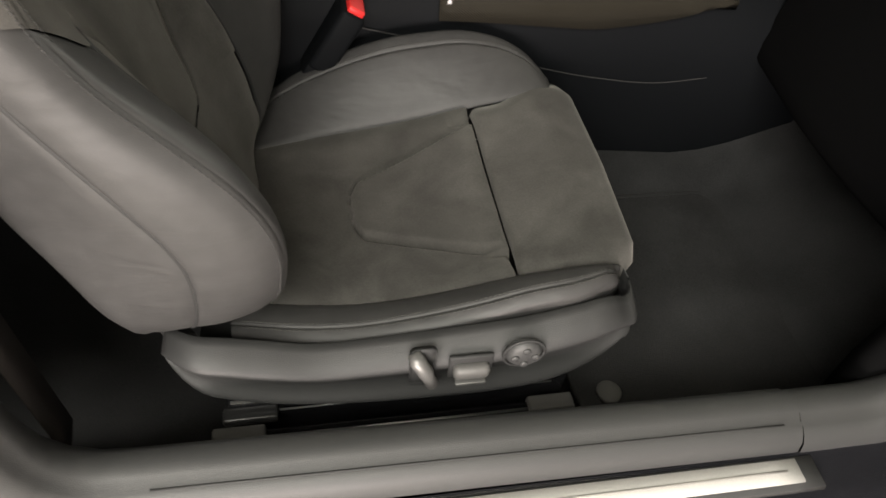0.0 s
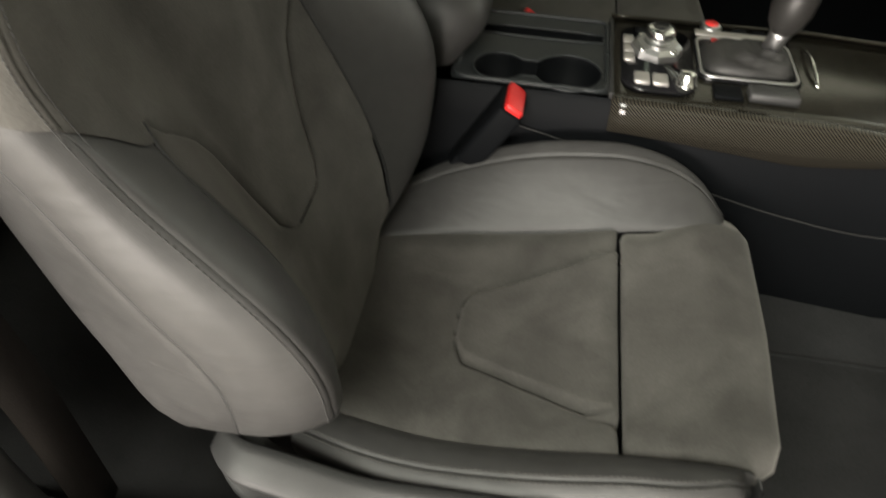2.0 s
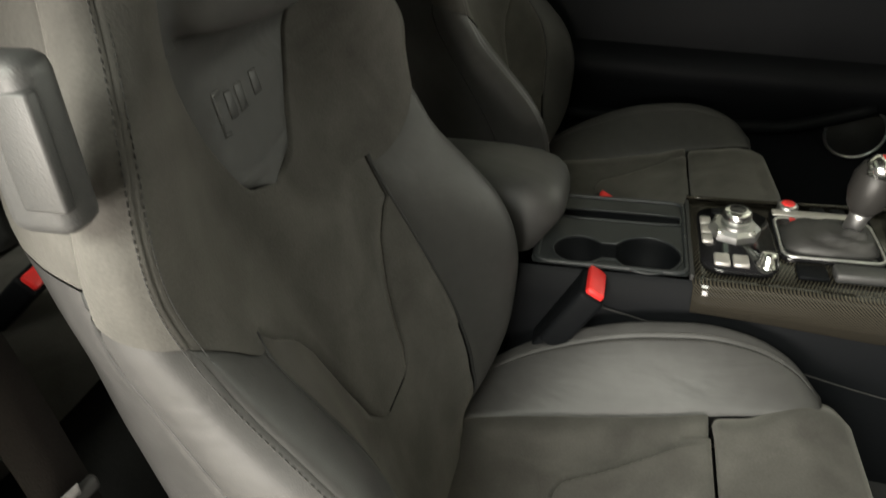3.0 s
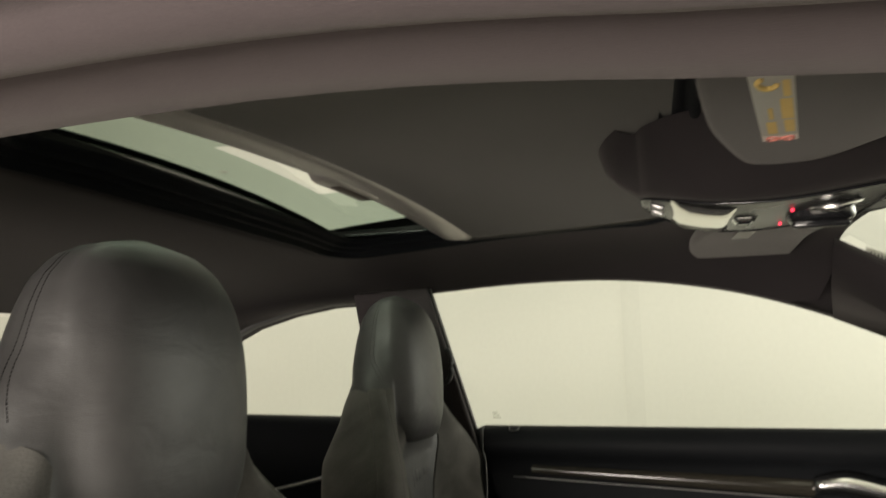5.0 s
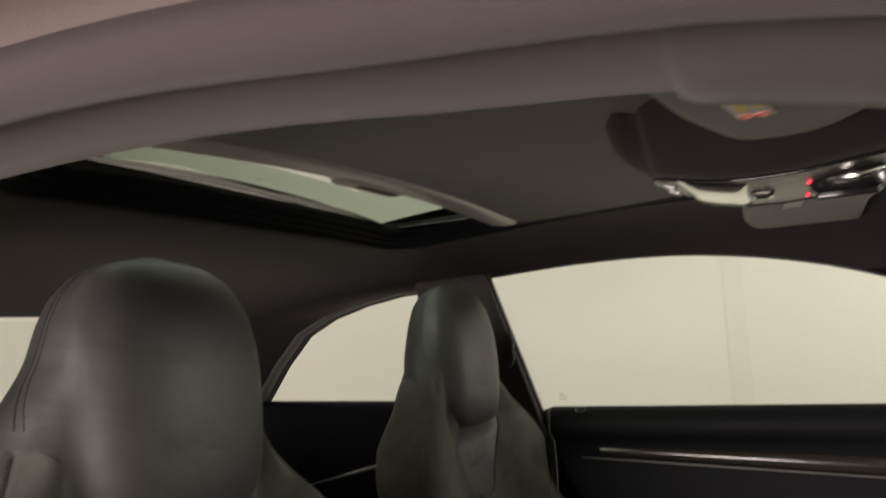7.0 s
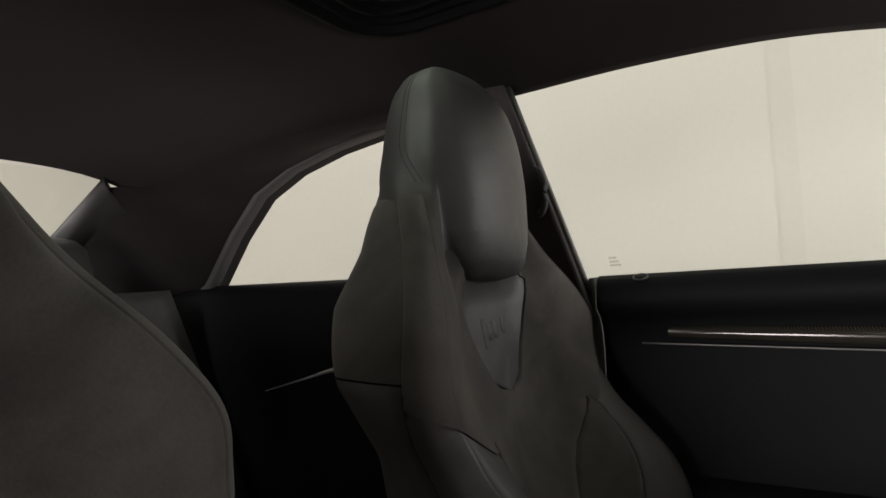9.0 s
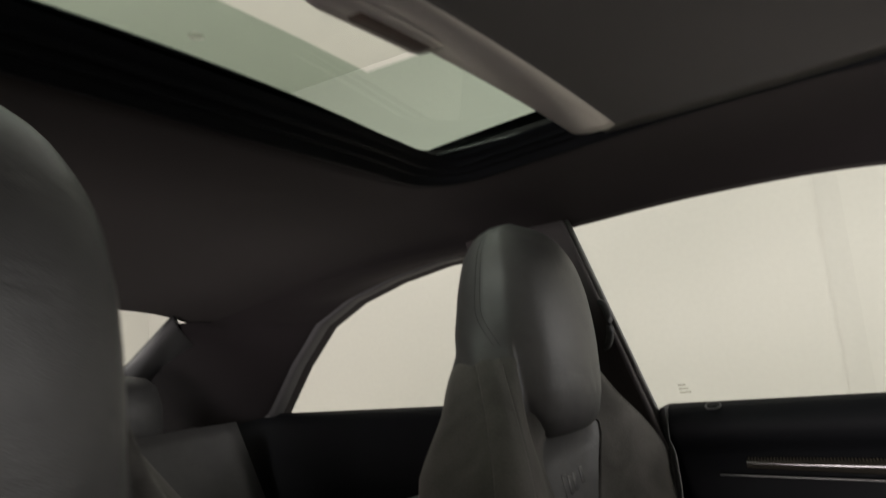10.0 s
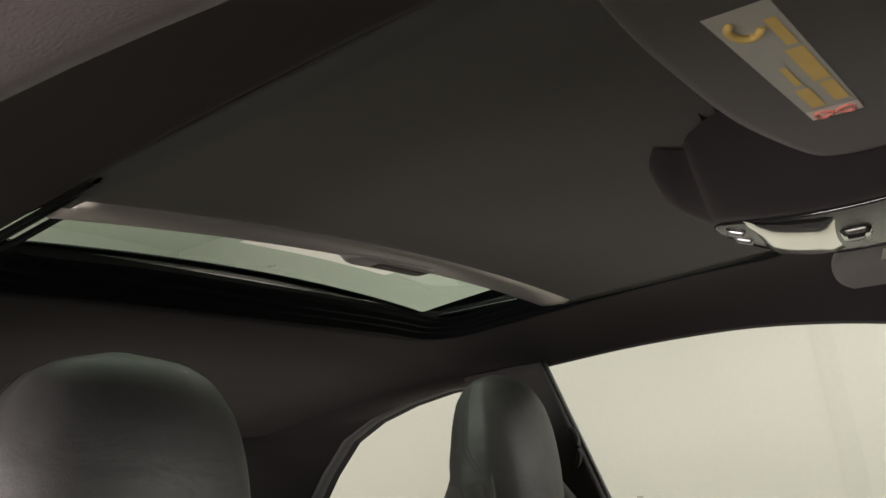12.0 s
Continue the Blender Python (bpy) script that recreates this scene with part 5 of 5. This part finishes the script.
    # carbon front part
    rows = [[(x, y, 0.647 + 0.004 * math.sin(math.pi * (y - y0) / (y1 - y0)) - 0.05 * max(0, x - 0.6)) for y in np.linspace(y0 - 0.004, y1 + 0.004, 16)] for x in np.linspace(0.332, 0.95, 24)]
    top = part("carbon_panel", solid(grid(rows), 0.008), CARBON, con, "glossy carbon weave panel")
    for s, yy in ((-1, y0 - 0.006), (1, y1 + 0.006)):
        rows = [[(x, yy + s * (d + 0.03 * max(0, x - 0.4)), z - 0.06 * max(0, x - 0.6)) for d, z in ((0.0, 0.65), (0.007, 0.647), (0.011, 0.635), (0.013, 0.612 - 0.014 * min(1, max(0, (x - 0.34) / 0.2)) + 0.05 * max(0, (x - 0.56) / 0.2) ** 1.5))] for x in np.linspace(0.332, 0.76, 24)]
        part("carbon_edge", solid(grid(rows), 0.004), CARBON, con, "glossy carbon weave edge")
    part("joint_trim", box(0.329, 0.334, y0, y1, 0.64, 0.651, 0.001), RUBBER, con, "thin dark joint")
    # controller, buttons, gear gate
    part("button_base", plate(rounded_loop(0.342, 0.432, -0.094, 0.062, 0.026, 96), 0.648, 0.6555), GLOSS, top, "gloss black button field")
    base = part("controller_base", tube([(0.386, 0.0, 0.654), (0.386, 0.0, 0.664), (0.386, 0.0, 0.669), (0.386, 0.0, 0.67)], [0.033, 0.032, 0.026, 0.019], 8), SATIN, top, "faceted silver controller base", smooth=False)
    part("controller", tube([(0.386, 0.0, 0.669), (0.386, 0.0, 0.686), (0.386, 0.0, 0.689), (0.386, 0.0, 0.6895)], [0.0185, 0.018, 0.0155, 0.011], 28), CHROME, base, "silver rotary controller")
    part("controller_face", disc((0.386, 0.0, 0.6895), (0, 0, 1), 0.0105, 0.0016, 24, 0.0005), PANEL, base, "dark face of the controller")
    for a in range(4):
        q = math.radians(45 + 90 * a)
        part("controller_key", box(0.386 + 0.026 * math.cos(q) - 0.005, 0.386 + 0.026 * math.cos(q) + 0.005, 0.026 * math.sin(q) - 0.005, 0.026 * math.sin(q) + 0.005, 0.664, 0.6685, 0.0015), CHROME, base, "small chrome key")
    for x, y in ((0.352, 0.022), (0.352, -0.001), (0.352, -0.024), (0.372, 0.05), (0.396, 0.05)):
        wx, wy = (0.007, 0.0095) if y < 0.04 else (0.0105, 0.007)
        part("button", box(x - wx, x + wx, y - wy, y + wy, 0.654, 0.6595, 0.002), BARGREY if y < 0.04 else SOFT, top, "small console button")
    for x in (0.366, 0.388):
        part("button", box(x - 0.0095, x + 0.0095, -0.085, -0.061, 0.654, 0.6605, 0.0025), BARGREY, top, "small console button")
    part("volume_knob", tube([(0.419, -0.072, 0.652), (0.419, -0.072, 0.657), (0.419, -0.072, 0.658), (0.419, -0.072, 0.67), (0.419, -0.072, 0.672)], [0.0135, 0.013, 0.0105, 0.0095, 0.007], 20), CHROME, top, "silver volume knob")
    gate = part("gear_gate", plate(rounded_loop(0.436, 0.56, -0.052, 0.072, 0.012, 64), 0.648, 0.6555), GLOSS, top, "gloss black gear surround")
    ring_ = rounded_loop(0.44, 0.556, -0.048, 0.05, 0.012, 64)
    part("gate_frame", tube([(x, y, 0.6555) for x, y in ring_ + ring_[:1]], 0.0024, 8), SATIN, gate, "satin frame of the gear gate")
    part("gate_strip", box(0.44, 0.555, 0.054, 0.069, 0.6545, 0.6585, 0.0015), BARGREY, gate, "satin strip behind the gear letters")
    for x in (0.463, 0.48, 0.497, 0.514):
        part("gear_mark", box(x - 0.0035, x + 0.0035, 0.0395, 0.047, 0.656, 0.6584, 0), RED, gate, "red gear letter", smooth=False)
    boot = [[(0.497 + a * (1 - 0.78 * k) * 0.057 + 0.02 * k, -0.002 + b * (1 - 0.74 * k) * 0.043, 0.655 + 0.024 * k ** 0.6 + 0.003 * math.sin(14 * k + 3 * a)) for a, b in [(math.copysign(abs(math.cos(q)) ** 0.5, math.cos(q)), math.copysign(abs(math.sin(q)) ** 0.5, math.sin(q))) for q in np.linspace(0, 2 * math.pi, 40, endpoint=False)]] for k in np.linspace(0, 1, 8)]
    part("gear_boot", grid(boot, True, True), LEATHER, gate, "pleated black leather boot")
    lever = part("gear_lever", tube([(0.52, 0.0, 0.67), (0.525, 0.0, 0.692), (0.527, 0.0, 0.702)], [0.011, 0.0115, 0.014], 20), SATIN, con, "satin metal gear lever neck")
    part("gear_knob", tube([(0.526, 0, 0.699), (0.527, 0, 0.709), (0.529, 0, 0.727), (0.531, 0, 0.747), (0.533, 0, 0.762), (0.534, 0, 0.769), (0.534, 0, 0.771)], [0.013, 0.02, 0.025, 0.025, 0.0195, 0.012, 0.004], 28), KNOB, lever, "black leather gear knob")
    part("knob_cap", tube([(0.532, -0.003, 0.754), (0.5335, -0.003, 0.766), (0.5345, -0.003, 0.773), (0.5347, -0.003, 0.7735)], [0.0208, 0.0172, 0.0115, 0.008], 24), CHROME, lever, "chrome knob cap with a red emblem")
    part("knob_emblem", disc((0.5348, -0.003, 0.774), (0, 0, 1), 0.007, 0.002, 18, 0.0005), RED, lever, "red emblem")
    part("start_button", disc((0.462, 0.078, 0.657), (0, 0, 1), 0.0135, 0.012, 28, 0.003), SATIN, top, "round start button")
    part("start_ring", disc((0.462, 0.078, 0.6625), (0, 0, 1), 0.009, 0.004, 24, 0.001), RED, top, "red start button face")
    for x in (0.5, 0.525, 0.55):
        part("button", box(x - 0.009, x + 0.009, 0.07, 0.084, 0.65, 0.657, 0.002), SOFT, top)
    part("coin_tray", box(0.452, 0.486, -0.089, -0.06, 0.648, 0.654, 0.002), SOFT, top, "black inset tray")
    part("button_block", box(0.492, 0.55, -0.088, -0.062, 0.648, 0.661, 0.003), PLASTIC, top, "dark grey switch block")
    part("chrome_arc", tube([(0.58, y, 0.66 - 4 * (y - 0.01) ** 2) for y in np.linspace(-0.04, 0.07, 12)], 0.0025, 8), CHROME, top, "chrome curved edge")
    # armrest
    rows = []
    for x, h, wd in ((0.172, 0.045, 0.05), (0.17, 0.06, 0.064), (0.164, 0.072, 0.073), (0.152, 0.082, 0.079), (0.13, 0.091, 0.081), (0.09, 0.097, 0.081), (0.03, 0.1, 0.08), (-0.05, 0.10, 0.08), (-0.15, 0.095, 0.078), (-0.22, 0.08, 0.072), (-0.23, 0.04, 0.07)):
        row = []
        lean = 0.035 * min(1, max(0, (x - 0.03) / 0.1))
        for a in np.linspace(0, math.pi, 26):
            ca, sa = math.cos(a), math.sin(a)
            up = max(0, sa) ** 0.5
            row.append((x - lean * (1 - up) ** 1.2, mid + wd * math.copysign(abs(ca) ** 0.55, ca), 0.648 + h * up))
        rows.append(row)
    part("armrest", grid(rows, False, True), LEATHER, con, "padded black leather armrest")


build_console()


def build_buckle(base, tip, label):
    """A seat belt buckle on its stalk."""
    ob = thing("seat_belt_buckle", label, "belt buckle", "belt buckles")
    b, t = Vector(base), Vector(tip)
    d = (t - b).normalized()
    s = d.cross(Vector((0, 0, 1))).normalized()
    n = s.cross(d)
    def block(a0, a1, w, h, r):
        bm = box(-w, w, -h, h, a0, a1, r, 3)
        m4 = Matrix((s, n, d)).transposed().to_4x4()
        m4.translation = b
        bmesh.ops.transform(bm, matrix=m4, verts=bm.verts)
        return bm
    L = (t - b).length
    part("housing", block(0.0, L - 0.008, 0.03, 0.017, 0.007), SOFT, ob, "black plastic housing")
    part("release_button", block(L - 0.010, L, 0.0265, 0.0115, 0.003), RED, ob, "red release button")
    part("stalk", block(-0.07, 0.01, 0.012, 0.008, 0.004), RUBBER, ob, "black stalk")
    part("sleeve", block(-0.02, 0.012, 0.025, 0.017, 0.004), SOFT, ob)


build_buckle((0.168, -0.128, 0.555), (0.222, -0.128, 0.645), "black seat belt buckle with a red button beside the driver seat")
build_buckle((0.168, 0.125, 0.53), (0.222, 0.125, 0.62), "black seat belt buckle with a red button beside the passenger seat")
build_buckle((-0.53, -0.28, 0.60), (-0.45, -0.27, 0.67), "rear seat belt buckle with a red button")

# ---- roof fittings ----


def build_overhead():
    oc = thing("overhead_console", "dark roof console with reading lamps and red-lit switches", "roof console")
    SHAPE = [(0.362, 0.006), (0.37, 0.03), (0.385, 0.052), (0.41, 0.076), (0.44, 0.09), (0.5, 0.098), (0.56, 0.1), (0.62, 0.1), (0.665, 0.1), (0.685, 0.085), (0.695, 0.06)]
    LOW = [(0.362, 1.353), (0.38, 1.345), (0.43, 1.329), (0.5, 1.324), (0.56, 1.329), (0.62, 1.337), (0.67, 1.346), (0.695, 1.352)]
    outline = lambda x: smooth_interp(SHAPE, x)
    zbot = lambda x: smooth_interp(LOW, x)
    xs = [0.362, 0.366, 0.37, 0.376, 0.384, *np.linspace(0.395, 0.665, 22), 0.675, 0.685, 0.69, 0.695]
    rows = []
    for x in xs:
        w = max(0.002, outline(x))
        row = []
        for q in np.linspace(-1, 1, 29):
            a = abs(q)
            y = math.copysign(w + (0.075 + 0.1 * max(0, x - 0.5)) * (1 - min(1, (1 - a) / 0.35)) ** 1.3 + 0.004, q) if a > 0.65 else q / 0.65 * (w + 0.004)
            k = min(1, max(0, (1 - a) / 0.35))
            z = (roof_z(x, y) + 0.004) * (1 - k) + (zbot(x) + 0.006) * k if a > 0.65 else zbot(x) + 0.006
            row.append((x, y, z - 0.012 * math.sin(math.pi * k) if 0 < k < 1 else z))
        rows.append(row)
    # the rear nose blends up to the lining
    nose = [[(x - (0.046 * t + 0.012 * math.sin(math.pi * t)) * max(0.25, 1 - (y / 0.11) ** 2), y * (1 + 0.35 * t), z + (roof_z(x - 0.05 * t, y) + 0.003 - z) * t) for x, y, z in rows[0]] for t in (1.0, 0.6, 0.3)]
    part("housing", grid(nose + rows), LINER, oc, "dark cloth-covered housing")
    # gloss face
    fr = []
    for x in xs[1:]:
        w = outline(x) - 0.001
        fr.append([(x, y * w, zbot(x) + 0.001 - 0.003 * (1 - y * y)) for y in np.linspace(-1, 1, 15)])
    face = part("face", grid(fr), PANEL, oc, "semi-gloss black switch panel")
    rim = [(x, -outline(x), zbot(x) + 0.001) for x in xs[1:][::-1]] + [(x, outline(x), zbot(x) + 0.001) for x in xs[1:]]
    part("rim", tube(rim, 0.0018, 8), GLOSS, oc)
    def low(name, x0, x1, y0, y1, mat, deep=0.004, label="", r=0.002, parent=None):
        """A raised piece that follows the face."""
        rows = []
        for k, x in enumerate(np.linspace(x0, x1, 8)):
            e = 0.0 if k in (0, 7) else 1.0
            rows.append([(x, y0 + (y1 - y0) * t, zbot(x) - 0.002 * e - (deep * e if 0 < t < 1 else 0)) for t in (0, 0.06, 0.35, 0.65, 0.94, 1)])
        return part(name, grid(rows), mat, parent or oc, label)
    low("reading_lamp", 0.398, 0.468, -0.074, 0.072, LENS, 0.003, "clear silvery reading lamp lens")
    low("lamp_switch", 0.466, 0.494, -0.02, 0.012, CHROME, 0.004, "chrome lamp switch")
    low("switch_face", 0.47, 0.488, -0.016, 0.008, GLOSS, 0.006, "black switch face")
    for s in (-1, 1):
        part("red_light", disc((0.526, s * 0.045, zbot(0.526) - 0.003), (0, 0, -1), 0.002, 0.004, 14, 0.0008), REDLIGHT, oc, "small glowing red light")
        part("rocker", tube([(0.542, s * 0.05, zbot(0.542) - 0.004), (0.569, s * 0.054, zbot(0.569) - 0.008), (0.594, s * 0.05, zbot(0.594) - 0.004)], [0.003, 0.006, 0.003], 10), CHROME, oc, "chrome rocker switch")
        low("microphone", 0.374, 0.392, s * 0.02 - 0.006, s * 0.02 + 0.006, SATIN, 0.003, "small satin microphone grille")
    knob = part("sunroof_knob", disc((0.562, 0.0, zbot(0.562) - 0.008), (0, 0, -1), 0.036, 0.014, 36, 0.005), GLOSS, oc, "round black sunroof dial")
    part("grip", box(0.532, 0.592, -0.006, 0.006, zbot(0.562) - 0.021, zbot(0.562) - 0.012, 0.003), GLOSS, knob, "dial grip")
    part("joint", box(0.621, 0.6235, -0.098, 0.098, zbot(0.622) - 0.0035, zbot(0.622), 0), RUBBER, oc)
    low("small_lamp", 0.636, 0.644, -0.014, 0.02, LENS, 0.004, "small white lamp")
    # plain bars for the print
    return oc


build_overhead()


def build_visor(s, label, dx=0.0):
    v = thing("sun_visor", label, "sun visor", "sun visors")
    # plan outline, y measured outwards from the car's middle
    loop = [(x + dx, y) for x, y in ((0.474, 0.147), (0.456, 0.182), (0.43, 0.27), (0.416, 0.36), (0.409, 0.43), (0.41, 0.5), (0.42, 0.545), (0.44, 0.565), (0.575, 0.565), (0.592, 0.55), (0.592, 0.36), (0.602, 0.265), (0.572, 0.2), (0.54, 0.147), (0.505, 0.136))]
    z = lambda x, y: 1.362 - 0.12 * max(0, y - 0.4) ** 1.5
    bm = bmesh.new()
    cx, cy = 0.505 + dx, 0.38
    n = len(loop)
    dense = []
    for k in range(n):
        (xa, ya), (xb, yb), (xc, yc), (xd, yd) = loop[k - 1], loop[k], loop[(k + 1) % n], loop[(k + 2) % n]
        for t in np.linspace(0, 1, 5, endpoint=False):
            f = lambda a, b, c_, d: 0.5 * (2 * b + (c_ - a) * t + (2 * a - 5 * b + 4 * c_ - d) * t * t + (3 * b - a - 3 * c_ + d) * t**3)
            dense.append((f(xa, xb, xc, xd), f(ya, yb, yc, yd)))
    rows = []
    for sc, dz in ((0.0, 0.011), (0.5, 0.011), (0.9, 0.011), (0.96, 0.010), (0.99, 0.006), (1.0, 0.0), (0.99, -0.006), (0.96, -0.010), (0.9, -0.011), (0.5, -0.012), (0.0, -0.012)):
        rows.append([(x_ := cx + (x - cx) * sc, s * (y_ := cy + (y - cy) * sc), z(x_, y_) + dz) for x, y in dense])
    part("panel", grid(rows, True), VISOR, v, "dark cloth visor panel")
    part("hinge", tube([(0.592 + dx, s * 0.18, z(0.59, 0.27) + 0.002), (0.592 + dx, s * 0.275, z(0.59, 0.27) + 0.002)], 0.006, 10), SOFT, v, "black hinge pin")
    lab0, lab1, lab2, lab3 = ((x + dx, y) for x, y in (((0.442, 0.42), (0.471, 0.418), (0.502, 0.245), (0.473, 0.247)) if s == -1 else ((0.47, 0.35), (0.496, 0.35), (0.5, 0.27), (0.474, 0.27))))
    def on(u, w, lift):
        x = (lab0[0] * (1 - u) + lab1[0] * u) * (1 - w) + (lab3[0] * (1 - u) + lab2[0] * u) * w
        y = (lab0[1] * (1 - u) + lab1[1] * u) * (1 - w) + (lab3[1] * (1 - u) + lab2[1] * u) * w
        return (x, s * y, z(x, y) - 0.0125 - lift)
    def patch(name, u0, u1, w0, w1, mat, lift, label=""):
        bm = grid([[on(u0 + (u1 - u0) * a, w0 + (w1 - w0) * b, lift) for a in (0, 0.5, 1)] for b in np.linspace(0, 1, 6)])
        return part(name, bm, mat, lab, label, smooth=False)
    lab = part("warning_label", grid([[on(a, b, 0) for a in (0, 0.5, 1)] for b in np.linspace(0, 1, 8)]), LABEL, v, "silver airbag warning label")
    if s == 1:
        return
    patch("print_bar", 0.72, 0.9, 0.10, 0.30, YELLOW, 0.0006)
    patch("print_bar", 0.62, 0.92, 0.33, 0.62, YELLOW, 0.0006)
    patch("print_bar", 0.66, 0.92, 0.64, 0.84, YELLOW, 0.0006)
    patch("print_bar", 0.3, 0.42, 0.45, 0.62, YELLOW, 0.0006)
    patch("print_bar", 0.2, 0.46, 0.66, 0.86, YELLOW, 0.0006)
    patch("print_field", 0.02, 0.98, 0.89, 0.99, WHITEPRINT, 0.0006)
    pts = [on(0.5 + 0.36 * math.sin(a), 0.94 + 0.03 * math.sin(2 * a), 0.0012) for a in np.linspace(0, 2 * math.pi, 40)]
    part("print_mark", tube(pts, 0.0013, 5), REDPRINT, lab, "red printed loop")
    pts = [on(0.40 + 0.22 * math.cos(a), 0.12 + 0.06 * math.sin(a), 0.001) for a in np.linspace(0.4, 4.2, 24)]
    part("print_mark", tube(pts, 0.0022, 5), YELLOW, lab, "yellow printed hook")


build_visor(-1, "dark cloth sun visor with a silver warning label, folded up")
build_visor(1, "dark cloth sun visor folded up on the passenger side", 0.028)

# ---- rear seat ----


def build_rear_seat():
    rs = thing("rear_seat", "black leather rear bench seat with moulded headrests", "rear seat")
    for s in (-1, 1):
        cy = s * 0.345
        rows = []
        for k in np.linspace(0, 1, 20):
            z = 0.56 + 0.44 * k
            xf = -0.74 - 0.2 * k
            rows.append([(xf + 0.03 * math.cos(math.pi * q) ** 2 * (abs(q)) - 0.012, cy + 0.26 * q, z) for q in np.linspace(-1, 1, 17)])
        part("backrest", solid(grid(rows), 0.08), LEATHER, rs, "black leather rear backrest")
        rows = []
        for z, hw, d in ((0.985, 0.11, 0.04), (1.0, 0.135, 0.055), (1.03, 0.147, 0.066), (1.08, 0.148, 0.068), (1.12, 0.138, 0.06), (1.137, 0.12, 0.045), (1.145, 0.09, 0.02)):
            rows.append([(-0.975 + d * math.copysign(abs(math.cos(a)) ** 0.7, math.cos(a)), cy + hw * math.copysign(abs(math.sin(a)) ** 0.6, math.sin(a)), z) for a in np.linspace(0, 2 * math.pi, 32, endpoint=False)])
        part("headrest", grid(rows, True, True), LEATHER, rs, "low black leather headrest")
        rows = []
        for x in np.linspace(-0.84, -0.40, 16):
            k = (x + 0.84) / 0.44
            rows.append([(x, cy + 0.26 * q, 0.55 + 0.05 * k + 0.02 * abs(q) ** 2 - (0.08 * max(0, k - 0.85) / 0.15)) for q in np.linspace(-1, 1, 15)])
        part("cushion", solid(grid(rows), 0.12), SUEDE, rs, "grey suede rear cushion")
    part("middle_tray", box(-0.95, -0.42, -0.045, 0.045, 0.5, 0.62, 0.012), SOFT, rs)


build_rear_seat()


def build_belt(points, width, label, tongue=None):
    ob = thing("seat_belt", label, "seat belt", "seat belts")
    pts = [Vector(p) for p in points]
    rows = []
    for k in np.linspace(0, len(pts) - 1, 24):
        a = int(min(k, len(pts) - 2))
        p = pts[a].lerp(pts[a + 1], k - a)
        d = (pts[a + 1] - pts[a]).normalized()
        side = d.cross(Vector((1.0, 0.15, 0.1) if tongue else (0.3, 1, 0.1))).normalized()
        rows.append([p + side * width * q for q in (-0.5, 0, 0.5)])
    part("webbing", solid(grid(rows), 0.0015), WEBBING, ob, "ribbed belt webbing")
    if tongue:
        x, y, z = tongue
        bm = box(-0.026, 0.026, -0.004, 0.004, -0.006, 0.006, 0.003, 3)
        bmesh.ops.transform(bm, matrix=pose(x, y, z, 0, 0, 80), verts=bm.verts)
        t = part("tongue_cover", bm, PLASTIC, ob, "black plastic tongue cover")
        bm = box(-0.014, 0.014, -0.0012, 0.0012, 0.004, 0.014, 0.001, 2)
        bmesh.ops.transform(bm, matrix=pose(x + 0.003, y - 0.003, z, 0, 0, 80), verts=bm.verts)
        part("tongue_plate", bm, CHROME, t, "steel belt tongue")
    return ob


build_belt([(-0.18, -0.612, 1.1), (-0.115, -0.62, 0.82), (-0.095, -0.62, 0.66), (-0.085, -0.625, 0.48)], 0.047, "grey-brown driver seat belt hanging from the pillar", (-0.104, -0.626, 0.757))
build_belt([(-0.93, 0.54, 1.03), (-0.92, 0.5, 0.9), (-0.84, 0.46, 0.65)], 0.046, "black rear seat belt")

# ---- parts that close the front ----


def build_front_end():
    rows = [[(1.12 + 0.02 * k, y, z) for y in np.linspace(-0.72, 0.72, 6)] for k, z in enumerate((0.25, 0.6, 0.95))]
    setting(part("bulkhead", solid(grid(rows), 0.03), CARPET), "black carpeted bulkhead", "bulkhead")
    # side of the driver's footwell
    rows = [[(x, -0.655 - 0.02 * (z > 0.5), z) for x in np.linspace(0.72, 1.2, 8)] for z in (0.28, 0.5, 0.7, 0.95)]
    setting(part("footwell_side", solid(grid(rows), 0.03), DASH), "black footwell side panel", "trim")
    setting(part("firewall_panel", box(1.2, 2.6, -0.8, 0.8, 0.2, 0.92, 0.05), PAINT), "black painted front end of the car", "car front")
    # open driver's door, swung out at the front
    door = thing("door_2", "open black driver door swung forwards", "door")
    door["kind"] = "structure"
    turn = pose(0.98, -0.80, 0, 0, 0, 62)
    def swung(bm):
        bmesh.ops.transform(bm, matrix=turn, verts=bm.verts)
        return bm
    part("panel", swung(box(-1.15, 0.0, -0.09, 0.0, 0.34, 1.0, 0.02)), SOFT, door, "black inner door panel")
    part("skin", swung(box(-1.16, 0.0, -0.125, -0.094, 0.30, 1.01, 0.015)), PAINT, door, "black painted door skin")


build_front_end()
